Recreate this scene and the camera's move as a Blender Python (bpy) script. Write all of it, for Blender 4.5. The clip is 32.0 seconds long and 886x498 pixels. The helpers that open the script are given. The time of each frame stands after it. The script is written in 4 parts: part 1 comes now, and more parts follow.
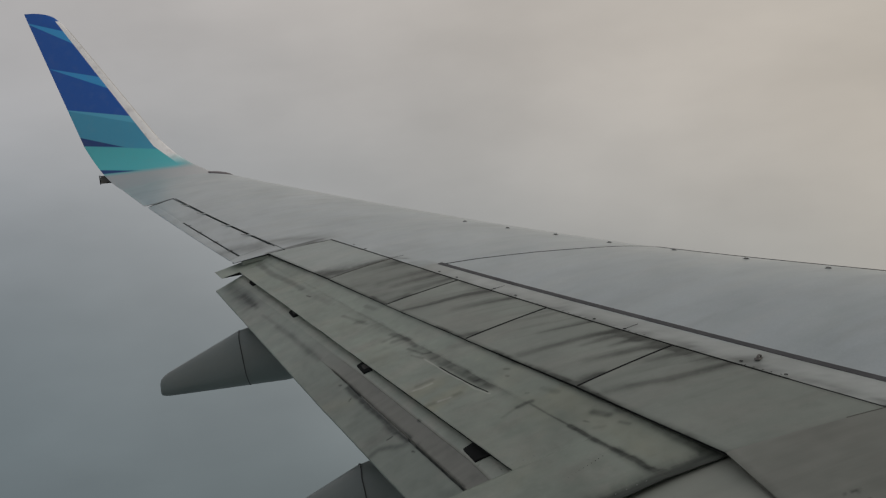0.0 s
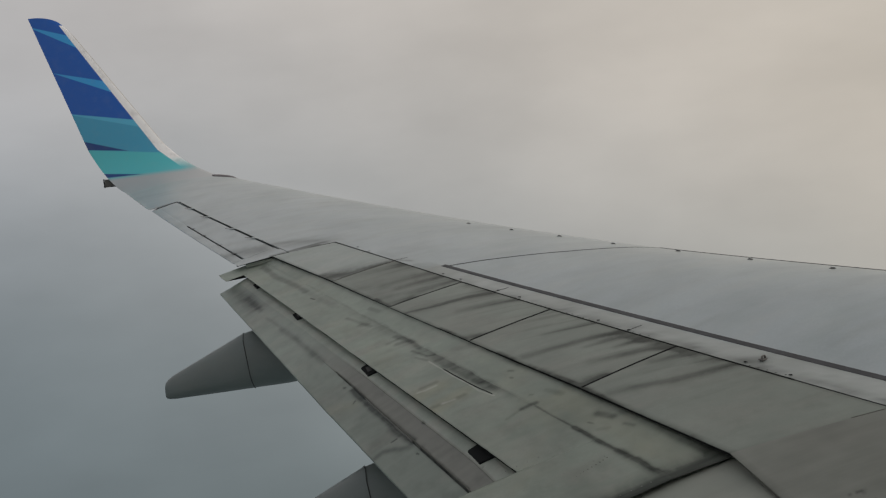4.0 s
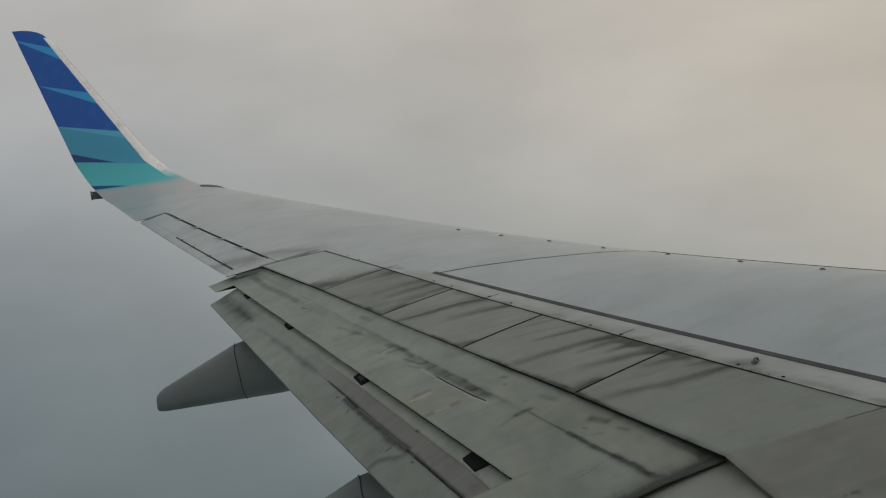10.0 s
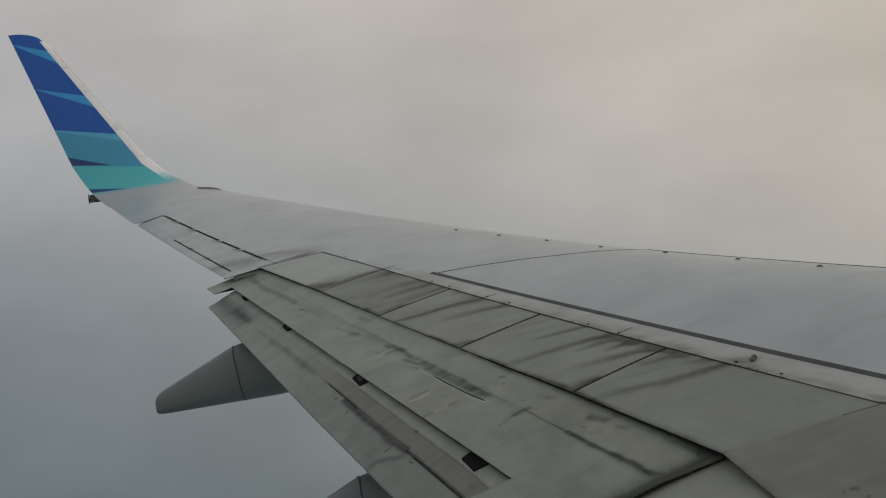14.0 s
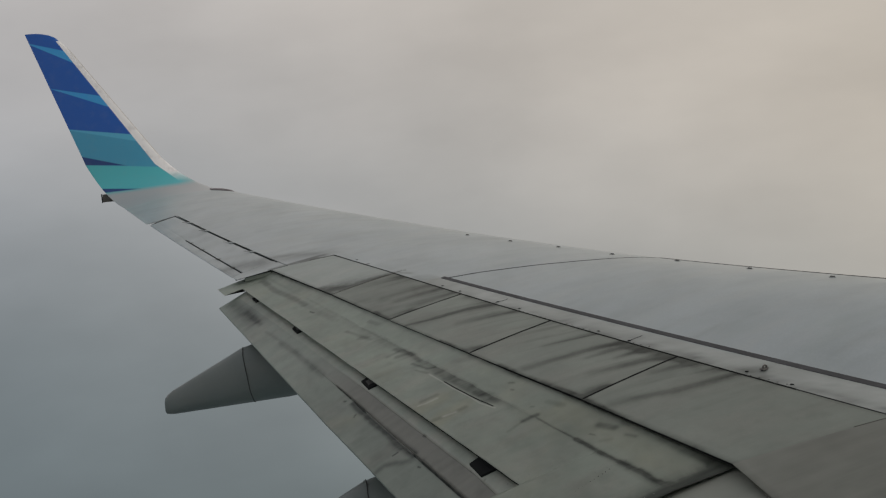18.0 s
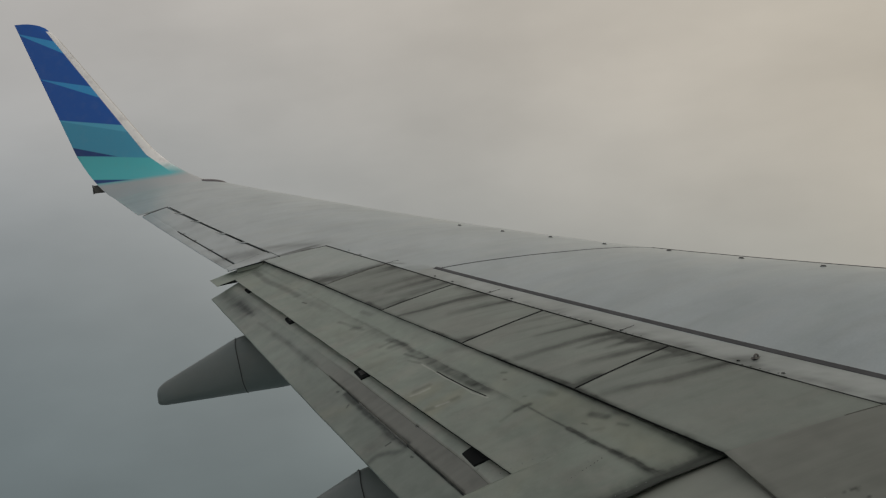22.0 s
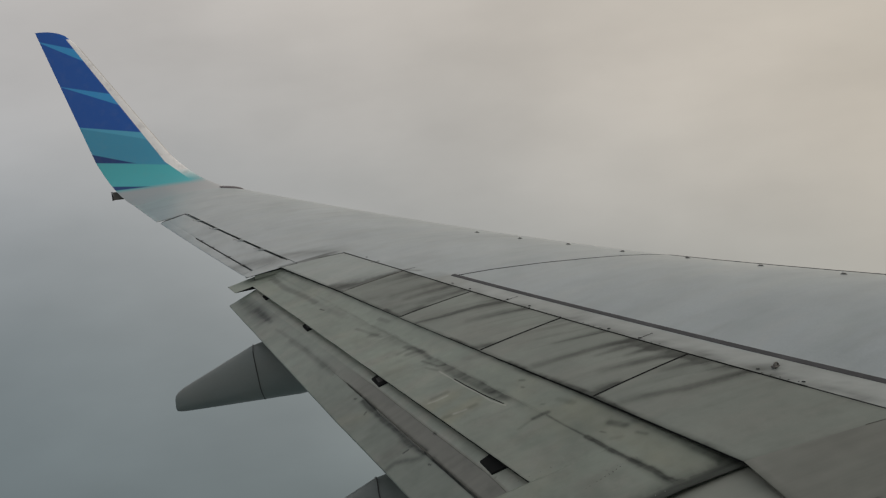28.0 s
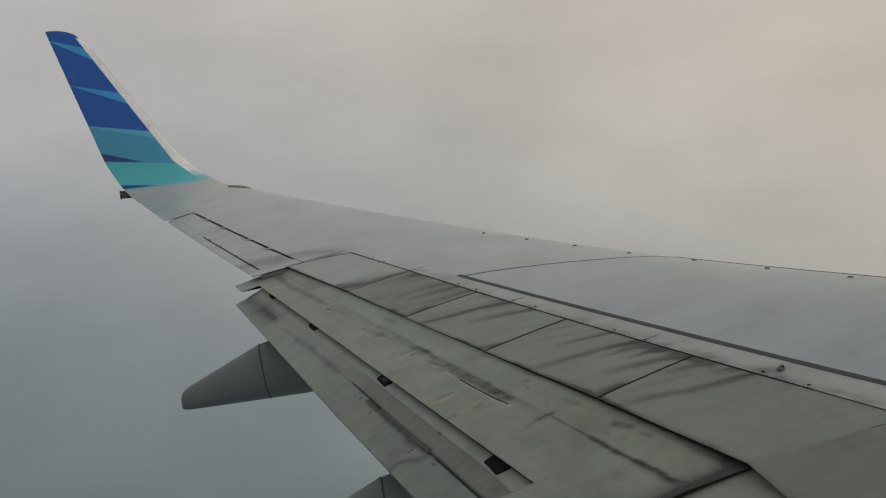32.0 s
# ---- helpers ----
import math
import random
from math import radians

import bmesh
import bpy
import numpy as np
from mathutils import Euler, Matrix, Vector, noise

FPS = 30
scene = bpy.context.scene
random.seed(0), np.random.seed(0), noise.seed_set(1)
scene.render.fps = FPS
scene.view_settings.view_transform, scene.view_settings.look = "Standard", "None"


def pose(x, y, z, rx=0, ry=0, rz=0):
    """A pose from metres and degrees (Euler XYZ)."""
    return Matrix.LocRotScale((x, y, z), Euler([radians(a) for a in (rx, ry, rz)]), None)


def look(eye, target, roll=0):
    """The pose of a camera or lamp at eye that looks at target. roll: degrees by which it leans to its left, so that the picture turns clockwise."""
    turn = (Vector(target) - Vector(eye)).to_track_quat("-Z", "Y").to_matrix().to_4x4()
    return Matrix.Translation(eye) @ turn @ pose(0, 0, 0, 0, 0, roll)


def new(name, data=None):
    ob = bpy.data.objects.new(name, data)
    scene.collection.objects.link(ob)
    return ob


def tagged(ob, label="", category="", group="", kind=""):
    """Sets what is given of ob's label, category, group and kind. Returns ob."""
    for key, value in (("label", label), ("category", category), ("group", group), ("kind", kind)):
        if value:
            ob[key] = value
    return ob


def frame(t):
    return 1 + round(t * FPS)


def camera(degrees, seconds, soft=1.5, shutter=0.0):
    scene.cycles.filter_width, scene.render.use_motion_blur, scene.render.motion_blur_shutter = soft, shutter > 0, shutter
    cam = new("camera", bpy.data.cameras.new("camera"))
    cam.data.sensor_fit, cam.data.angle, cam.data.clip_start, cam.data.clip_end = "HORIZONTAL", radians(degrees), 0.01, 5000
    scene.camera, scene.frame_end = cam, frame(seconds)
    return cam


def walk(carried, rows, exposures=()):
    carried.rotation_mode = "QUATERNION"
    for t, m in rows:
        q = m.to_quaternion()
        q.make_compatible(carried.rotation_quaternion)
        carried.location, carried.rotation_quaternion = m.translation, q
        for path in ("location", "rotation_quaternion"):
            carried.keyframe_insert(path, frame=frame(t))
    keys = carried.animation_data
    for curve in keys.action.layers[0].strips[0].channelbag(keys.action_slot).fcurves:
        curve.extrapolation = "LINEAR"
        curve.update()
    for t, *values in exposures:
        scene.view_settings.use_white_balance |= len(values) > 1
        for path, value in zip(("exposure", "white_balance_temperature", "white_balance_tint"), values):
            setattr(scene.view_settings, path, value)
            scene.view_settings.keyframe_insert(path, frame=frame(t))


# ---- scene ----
cam = camera(45.86, 32.0, soft=1.25)
ROWS = [  # seconds, eye in metres, yaw, pitch, roll
    (0.0, -1.5263, 1.7238, 1.6309, -10.654, -5.032, 5.695),
    (0.5, -1.5268, 1.7233, 1.6317, -10.478, -5.022, 5.724),
    (1.0, -1.5246, 1.7212, 1.6302, -10.497, -5.042, 5.781),
    (1.5, -1.5226, 1.7221, 1.6262, -10.542, -5.052, 5.958),
    (2.0, -1.5292, 1.7252, 1.6311, -10.303, -5.053, 5.737),
    (2.5, -1.5253, 1.7227, 1.6289, -10.714, -5.053, 5.889),
    (3.0, -1.5264, 1.7226, 1.6316, -11.308, -5.268, 5.997),
    (3.5, -1.5233, 1.7222, 1.6303, -10.604, -5.027, 5.640),
    (5.5, -1.5281, 1.7215, 1.6298, -10.399, -4.780, 6.923),
    (6.0, -1.5364, 1.7261, 1.6385, -10.600, -4.871, 6.592),
    (6.5, -1.5371, 1.7263, 1.6401, -11.658, -5.248, 6.809),
    (7.0, -1.5276, 1.7238, 1.6351, -11.428, -4.941, 6.820),
    (7.5, -1.5350, 1.7277, 1.6398, -11.293, -4.902, 6.861),
    (8.0, -1.5211, 1.7190, 1.6299, -10.880, -4.689, 7.116),
    (8.5, -1.5315, 1.7258, 1.6391, -11.512, -4.907, 7.005),
    (9.0, -1.5296, 1.7275, 1.6374, -11.261, -4.744, 6.763),
    (9.5, -1.5314, 1.7282, 1.6387, -11.147, -4.648, 6.978),
    (10.0, -1.5351, 1.7298, 1.6422, -11.162, -4.666, 6.893),
    (10.5, -1.5283, 1.7218, 1.6319, -10.924, -4.449, 6.889),
    (11.0, -1.5270, 1.7230, 1.6303, -10.777, -4.351, 6.988),
    (11.5, -1.5289, 1.7251, 1.6336, -10.779, -4.469, 7.047),
    (12.0, -1.5223, 1.7195, 1.6293, -10.966, -4.562, 7.258),
    (12.5, -1.5189, 1.7186, 1.6274, -10.978, -4.551, 7.228),
    (13.0, -1.5280, 1.7246, 1.6336, -11.380, -4.639, 7.196),
    (13.5, -1.5291, 1.7256, 1.6380, -11.182, -4.602, 7.312),
    (15.5, -1.5278, 1.7276, 1.6410, -11.819, -4.956, 7.656),
    (16.0, -1.5157, 1.7182, 1.6288, -11.053, -4.673, 7.159),
    (16.5, -1.5273, 1.7242, 1.6366, -10.268, -4.346, 7.200),
    (17.0, -1.5278, 1.7269, 1.6415, -10.653, -4.450, 6.957),
    (17.5, -1.5267, 1.7252, 1.6394, -10.086, -4.229, 6.467),
    (18.0, -1.5293, 1.7298, 1.6378, -10.603, -4.303, 6.512),
    (18.5, -1.5210, 1.7242, 1.6352, -10.374, -4.292, 6.824),
    (19.0, -1.5242, 1.7236, 1.6330, -10.636, -4.416, 6.894),
    (19.5, -1.5337, 1.7297, 1.6426, -10.658, -4.563, 6.912),
    (20.0, -1.5282, 1.7230, 1.6397, -10.846, -4.603, 6.990),
    (20.5, -1.5332, 1.7334, 1.6456, -10.753, -4.758, 6.392),
    (21.0, -1.5308, 1.7317, 1.6394, -11.241, -4.949, 6.368),
    (21.5, -1.5346, 1.7319, 1.6431, -11.533, -5.096, 6.369),
    (22.0, -1.5294, 1.7266, 1.6366, -11.033, -4.873, 6.628),
    (22.5, -1.5279, 1.7249, 1.6356, -10.982, -4.896, 6.606),
    (23.0, -1.5300, 1.7277, 1.6385, -10.791, -4.909, 6.285),
    (23.5, -1.5287, 1.7259, 1.6343, -10.487, -4.784, 6.334),
    (24.0, -1.5232, 1.7239, 1.6349, -9.820, -4.777, 5.954),
    (24.5, -1.5267, 1.7253, 1.6353, -10.535, -5.055, 6.100),
    (25.0, -1.5171, 1.7216, 1.6286, -9.343, -4.660, 5.862),
    (25.5, -1.5170, 1.7199, 1.6263, -8.435, -4.207, 5.976),
    (26.0, -1.5228, 1.7236, 1.6308, -9.876, -4.658, 5.711),
    (26.5, -1.5254, 1.7277, 1.6337, -9.550, -4.571, 6.269),
    (28.5, -1.5363, 1.7319, 1.6415, -10.211, -4.404, 6.680),
    (29.0, -1.5284, 1.7270, 1.6367, -9.878, -4.412, 6.337),
    (29.5, -1.5339, 1.7286, 1.6420, -10.155, -4.640, 6.325),
    (30.0, -1.5337, 1.7290, 1.6409, -10.232, -4.665, 6.517),
    (30.5, -1.5305, 1.7281, 1.6393, -10.411, -4.752, 6.564),
    (31.0, -1.5342, 1.7325, 1.6394, -10.652, -4.756, 6.522),
    (31.5, -1.5311, 1.7301, 1.6409, -10.675, -4.714, 6.449),
    (32.0, -1.5268, 1.7259, 1.6325, -9.658, -4.280, 6.242),
]
# the lens brightens and dims a little as the cloud drifts by
EXPOSURES = [(0.0, -0.09, 6450, 9), (3.0, 0.0, 6450, 8.5), (6.0, 0.08, 6500, 8.5), (8.0, 0.01, 6450, 6.5), (10.0, -0.02, 6450, 6.5), (12.0, -0.05, 6480, 8), (16.0, -0.01, 6450, 9), (20.0, -0.04, 6550, 8), (22.0, -0.08, 6620, 6.5),
             (23.0, -0.06, 6650, 7.5), (25.0, 0.0, 6650, 8.5), (26.0, 0.04, 6650, 8.5), (29.0, 0.03, 6520, 7.5), (32.0, 0.0, 6530, 7.5)]
walk(cam, [(t, pose(x, y, z, 90 + pitch, roll, yaw)) for t, x, y, z, yaw, pitch, roll in ROWS], EXPOSURES)


# ---- world: inside thin cloud, brighter and warmer towards the nose, blue-grey below ----
def sky_world():
    w = bpy.data.worlds.new("cloud_sky")
    scene.world = w
    w.use_nodes = True
    nt = w.node_tree
    nt.nodes.clear()
    N, L = nt.nodes.new, nt.links.new
    tc = N("ShaderNodeTexCoord")

    def along(v):
        d = N("ShaderNodeVectorMath")
        d.operation = "DOT_PRODUCT"
        d.inputs[1].default_value = v
        L(tc.outputs["Generated"], d.inputs[0])
        return d.outputs["Value"]

    def calc(kind, a, b, clamp=False):
        m = N("ShaderNodeMath")
        m.operation, m.use_clamp = kind, clamp
        for i, v in enumerate((a, b)):
            if isinstance(v, (int, float)):
                m.inputs[i].default_value = v
            else:
                L(v, m.inputs[i])
        return m.outputs[0]

    def cloud(scale, stretch, detail, lo, hi):
        mp = N("ShaderNodeMapping")
        mp.inputs["Scale"].default_value = (1, 1, stretch)
        mp.inputs["Location"].default_value = (0.37, 0.2, 0.6)
        L(tc.outputs["Generated"], mp.inputs["Vector"])
        no = N("ShaderNodeTexNoise")
        no.inputs["Scale"].default_value, no.inputs["Detail"].default_value, no.inputs["Roughness"].default_value = scale, detail, 0.5
        L(mp.outputs["Vector"], no.inputs["Vector"])
        mr = N("ShaderNodeMapRange")
        for k, v in zip(("From Min", "From Max", "To Min", "To Max"), (0.3, 0.7, lo, hi)):
            mr.inputs[k].default_value = v
        L(no.outputs["Fac"], mr.inputs["Value"])
        return mr.outputs["Result"]

    # height over the horizon, seen through drifting cloud
    rise = calc("ADD", along((0.30, 0.0, 0.954)), cloud(2.2, 1.6, 4.0, -0.03, 0.03))
    cr = N("ShaderNodeValToRGB")
    stops = SKY_STOPS
    el = cr.color_ramp.elements
    while len(el) < len(stops):
        el.new(0.5)
    for e, (p, c) in zip(el, stops):
        e.position, e.color = (p + 1) / 2, (*c, 1)
    cr.color_ramp.interpolation = "B_SPLINE"
    L(calc("ADD", calc("MULTIPLY", rise, 0.5), 0.5), cr.inputs["Fac"])
    puffs = cloud(4.5, 2.2, 6.0, 0.91, 1.07)
    # warmer ahead, cooler astern
    warm = N("ShaderNodeMapRange")
    warm.inputs["From Min"].default_value, warm.inputs["From Max"].default_value = -0.35, 0.6
    L(along((1.0, 0.0, 0.0)), warm.inputs["Value"])
    hue = N("ShaderNodeMix")
    hue.data_type = "RGBA"
    L(warm.outputs["Result"], hue.inputs[0])
    hue.inputs[6].default_value, hue.inputs[7].default_value = (0.992, 0.99, 1.045, 1), (1.05, 0.993, 0.912, 1)
    tone = N("ShaderNodeMix")
    tone.data_type, tone.blend_type = "RGBA", "MULTIPLY"
    tone.inputs[0].default_value = 1.0
    L(cr.outputs["Color"], tone.inputs[6])
    L(hue.outputs[2], tone.inputs[7])
    bg = N("ShaderNodeBackground")
    L(tone.outputs[2], bg.inputs["Color"])
    L(calc("MULTIPLY", puffs, SKY_STRENGTH), bg.inputs["Strength"])
    out = N("ShaderNodeOutputWorld")
    L(bg.outputs[0], out.inputs["Surface"])


SKY_STRENGTH = 1.16
SKY_STOPS = [(-1.0, (0.09, 0.11, 0.115)), (-0.34, (0.12, 0.145, 0.15)), (-0.20, (0.16, 0.187, 0.193)), (-0.06, (0.28, 0.297, 0.302)), (0.04, (0.365, 0.365, 0.360)),
             (0.16, (0.425, 0.408, 0.388)), (0.30, (0.445, 0.422, 0.398)), (0.55, (0.41, 0.405, 0.40)), (1.0, (0.31, 0.325, 0.34))]
sky_world()
sun = new("sun", bpy.data.lights.new("sun", "SUN"))
sun.data.energy, sun.data.angle, sun.data.color = 0.9, radians(45), (1.0, 0.94, 0.86)
sun.matrix_world = look((60, 6, 19), (0, 8, 0))


# ---- materials ----
def material(name, rough=0.5, metal=0.0):
    m = bpy.data.materials.new(name)
    m.use_nodes = True
    b = m.node_tree.nodes["Principled BSDF"]
    b.inputs["Roughness"].default_value, b.inputs["Metallic"].default_value = rough, metal
    return m, m.node_tree, b


def node(nt, kind, **kw):
    n = nt.nodes.new(kind)
    for k, v in kw.items():
        n.inputs[k.replace("_", " ")].default_value = v
    return n


def mapped(nt, scale, source="Object", turn=0.0):
    tc = nt.nodes.new("ShaderNodeTexCoord")
    mp = nt.nodes.new("ShaderNodeMapping")
    mp.inputs["Scale"].default_value = scale
    mp.inputs["Rotation"].default_value = (0, 0, turn)
    nt.links.new(tc.outputs[source], mp.inputs["Vector"])
    return mp.outputs["Vector"]


def ramp(nt, fac, a, b, lo=(0, 0, 0, 1), hi=(1, 1, 1, 1)):
    r = nt.nodes.new("ShaderNodeValToRGB")
    r.color_ramp.elements[0].position, r.color_ramp.elements[1].position = a, b
    r.color_ramp.elements[0].color, r.color_ramp.elements[1].color = lo, hi
    nt.links.new(fac, r.inputs["Fac"])
    return r.outputs["Color"]


def mix(nt, fac, a, b, blend="MIX"):
    m = nt.nodes.new("ShaderNodeMix")
    m.data_type, m.blend_type = "RGBA", blend
    for i, v in ((0, fac), (6, a), (7, b)):
        if isinstance(v, (int, float)):
            m.inputs[i].default_value = v
        elif isinstance(v, tuple):
            m.inputs[i].default_value = (*v, 1) if len(v) == 3 else v
        else:
            nt.links.new(v, m.inputs[i])
    return m.outputs[2]


def painted(name, base, dirt_shade=(0.046, 0.051, 0.043), rough=0.38, streak=0.35, blotch=0.3, tint=0.0, spec=0.5):
    """Aircraft paint: fine streaks along the airflow, cloudy wear, and the soiling and painted shade that the mesh
    carries.
    """
    m, nt, b = material(name, rough)
    n1 = node(nt, "ShaderNodeTexNoise", Scale=1.0, Detail=6.0, Roughness=0.6)
    nt.links.new(mapped(nt, (1.1, 14.0, 1.0)), n1.inputs["Vector"])
    n2 = node(nt, "ShaderNodeTexNoise", Scale=1.7, Detail=8.0, Roughness=0.65)
    nt.links.new(mapped(nt, (1, 1, 1)), n2.inputs["Vector"])
    n3 = node(nt, "ShaderNodeTexNoise", Scale=60.0, Detail=3.0)
    nt.links.new(mapped(nt, (1, 1, 1)), n3.inputs["Vector"])
    col = mix(nt, ramp(nt, n2.outputs["Fac"], 0.35, 0.72), base, tuple(c * (1 - blotch * 0.5) for c in base))
    if tint:
        n4 = node(nt, "ShaderNodeTexNoise", Scale=2.4, Detail=6.0, Roughness=0.62)
        nt.links.new(mapped(nt, (0.8, 1.5, 1.0)), n4.inputs["Vector"])
        g = sum(base) / 3
        col = mix(nt, ramp(nt, n4.outputs["Fac"], 0.46, 0.66, hi=(tint, tint, tint, 1)), col, (g * 0.70, g * 0.82, g * 0.71))
        n5 = node(nt, "ShaderNodeTexNoise", Scale=1.9, Detail=6.0, Roughness=0.62)
        nt.links.new(mapped(nt, (1.0, 2.2, 1.7)), n5.inputs["Vector"])
        col = mix(nt, ramp(nt, n5.outputs["Fac"], 0.48, 0.68, hi=(tint, tint, tint, 1)), col, (g * 1.16, g * 1.10, g * 0.97))
    st = nt.nodes.new("ShaderNodeMath")
    st.operation = "MULTIPLY"
    st.inputs[1].default_value = streak
    nt.links.new(ramp(nt, n1.outputs["Fac"], 0.5, 0.75), st.inputs[0])
    col = mix(nt, st.outputs[0], col, tuple(c * 0.62 for c in base))
    col = mix(nt, ramp(nt, n3.outputs["Fac"], 0.3, 0.75), col, mix(nt, 0.5, col, tuple(c * 0.85 for c in base)))
    at = nt.nodes.new("ShaderNodeAttribute")
    at.attribute_name = "grime"
    brk = nt.nodes.new("ShaderNodeMath")
    brk.operation = "MULTIPLY"
    nt.links.new(at.outputs["Fac"], brk.inputs[0])
    nt.links.new(ramp(nt, n1.outputs["Fac"], 0.2, 0.6, (0.72, 0.72, 0.72, 1)), brk.inputs[1])
    g = sum(base) / 3
    for wear, tone in (("brown", (g * 0.93, g * 0.93, g * 0.82)), ("olive", (g * 1.03, g * 1.02, g * 0.72))):
        aw = nt.nodes.new("ShaderNodeAttribute")
        aw.attribute_name = wear
        col = mix(nt, aw.outputs["Fac"], col, tone)
    col = mix(nt, brk.outputs[0], col, dirt_shade)
    ac = nt.nodes.new("ShaderNodeAttribute")
    ac.attribute_name = "chip"
    col = mix(nt, ac.outputs["Fac"], col, (0.50, 0.50, 0.455))
    nt.links.new(col, b.inputs["Base Color"])
    dull = nt.nodes.new("ShaderNodeMapRange")
    dull.inputs["To Min"].default_value, dull.inputs["To Max"].default_value = spec, spec * 0.25
    nt.links.new(brk.outputs[0], dull.inputs["Value"])
    nt.links.new(dull.outputs["Result"], b.inputs["Specular IOR Level"])
    rr = nt.nodes.new("ShaderNodeMapRange")
    rr.inputs["To Min"].default_value, rr.inputs["To Max"].default_value = rough - 0.06, rough + 0.16
    nt.links.new(n2.outputs["Fac"], rr.inputs["Value"])
    nt.links.new(rr.outputs["Result"], b.inputs["Roughness"])
    bp = node(nt, "ShaderNodeBump", Strength=0.12, Distance=0.01)
    nt.links.new(n2.outputs["Fac"], bp.inputs["Height"])
    nt.links.new(bp.outputs["Normal"], b.inputs["Normal"])
    return m


def plain(name, color, rough=0.5, metal=0.0, vary=0.25, scale=12.0, spec=0.5):
    m, nt, b = material(name, rough, metal)
    b.inputs["Specular IOR Level"].default_value = spec
    n = node(nt, "ShaderNodeTexNoise", Scale=scale, Detail=5.0)
    nt.links.new(mapped(nt, (1, 1, 1)), n.inputs["Vector"])
    nt.links.new(mix(nt, ramp(nt, n.outputs["Fac"], 0.3, 0.7), color, tuple(c * (1 - vary) for c in color)), b.inputs["Base Color"])
    return m


SKIN = painted("grey_wing_paint", (0.458, 0.503, 0.513), rough=0.30, streak=0.045, blotch=0.24, tint=0.16)
SPOIL = painted("grimy_spoiler_paint", (0.262, 0.290, 0.254), dirt_shade=(0.034, 0.037, 0.032), rough=0.40, streak=0.10, blotch=0.3, tint=0.35)
PALESPOIL = painted("pale_spoiler_paint", (0.374, 0.412, 0.390), rough=0.40, streak=0.12, blotch=0.3, tint=0.3)
FLAP = painted("worn_flap_paint", (0.299, 0.342, 0.290), dirt_shade=(0.033, 0.037, 0.033), rough=0.42, streak=0.05, blotch=0.4, tint=0.5)
AFTFLAP = painted("weathered_flap_paint", (0.298, 0.342, 0.294), dirt_shade=(0.033, 0.037, 0.036), rough=0.40, streak=0.04, blotch=0.5, tint=0.5)
PALE = painted("pale_flap_nose_paint", (0.352, 0.388, 0.334), rough=0.42, streak=0.12, blotch=0.5, tint=0.7)
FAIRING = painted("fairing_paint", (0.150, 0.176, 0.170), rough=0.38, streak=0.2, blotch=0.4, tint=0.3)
DARK = plain("dark_gap_primer", (0.014, 0.015, 0.015), 0.85, spec=0.12)
BLACK = plain("black_rubber_fitting", (0.010, 0.011, 0.011), 0.9, spec=0.2)
STRIPE = plain("dark_walkway_paint", (0.085, 0.085, 0.09), 0.65, vary=0.45, scale=6.0, spec=0.35)
LINE = plain("panel_sealant", (0.05, 0.05, 0.05), 0.8, spec=0.2)
HEAD = plain("fastener_head_grey", (0.27, 0.27, 0.265), 0.6)
METAL = plain("bare_fitting_metal", (0.20, 0.20, 0.195), 0.5, 0.2)
STAIN = plain("brown_joint_stain", (0.115, 0.113, 0.095), 0.7, vary=0.4, scale=9.0)
FUSE = plain("white_fuselage_paint", (0.75, 0.76, 0.77), 0.35, vary=0.06, scale=3.0)
LENS = plain("position_light_lens", (0.15, 0.13, 0.135), 0.25)
ROLLER = plain("worn_roller_metal", (0.045, 0.044, 0.042), 0.7)
BRACKET = plain("sooted_bracket_metal", (0.13, 0.12, 0.11), 0.6)


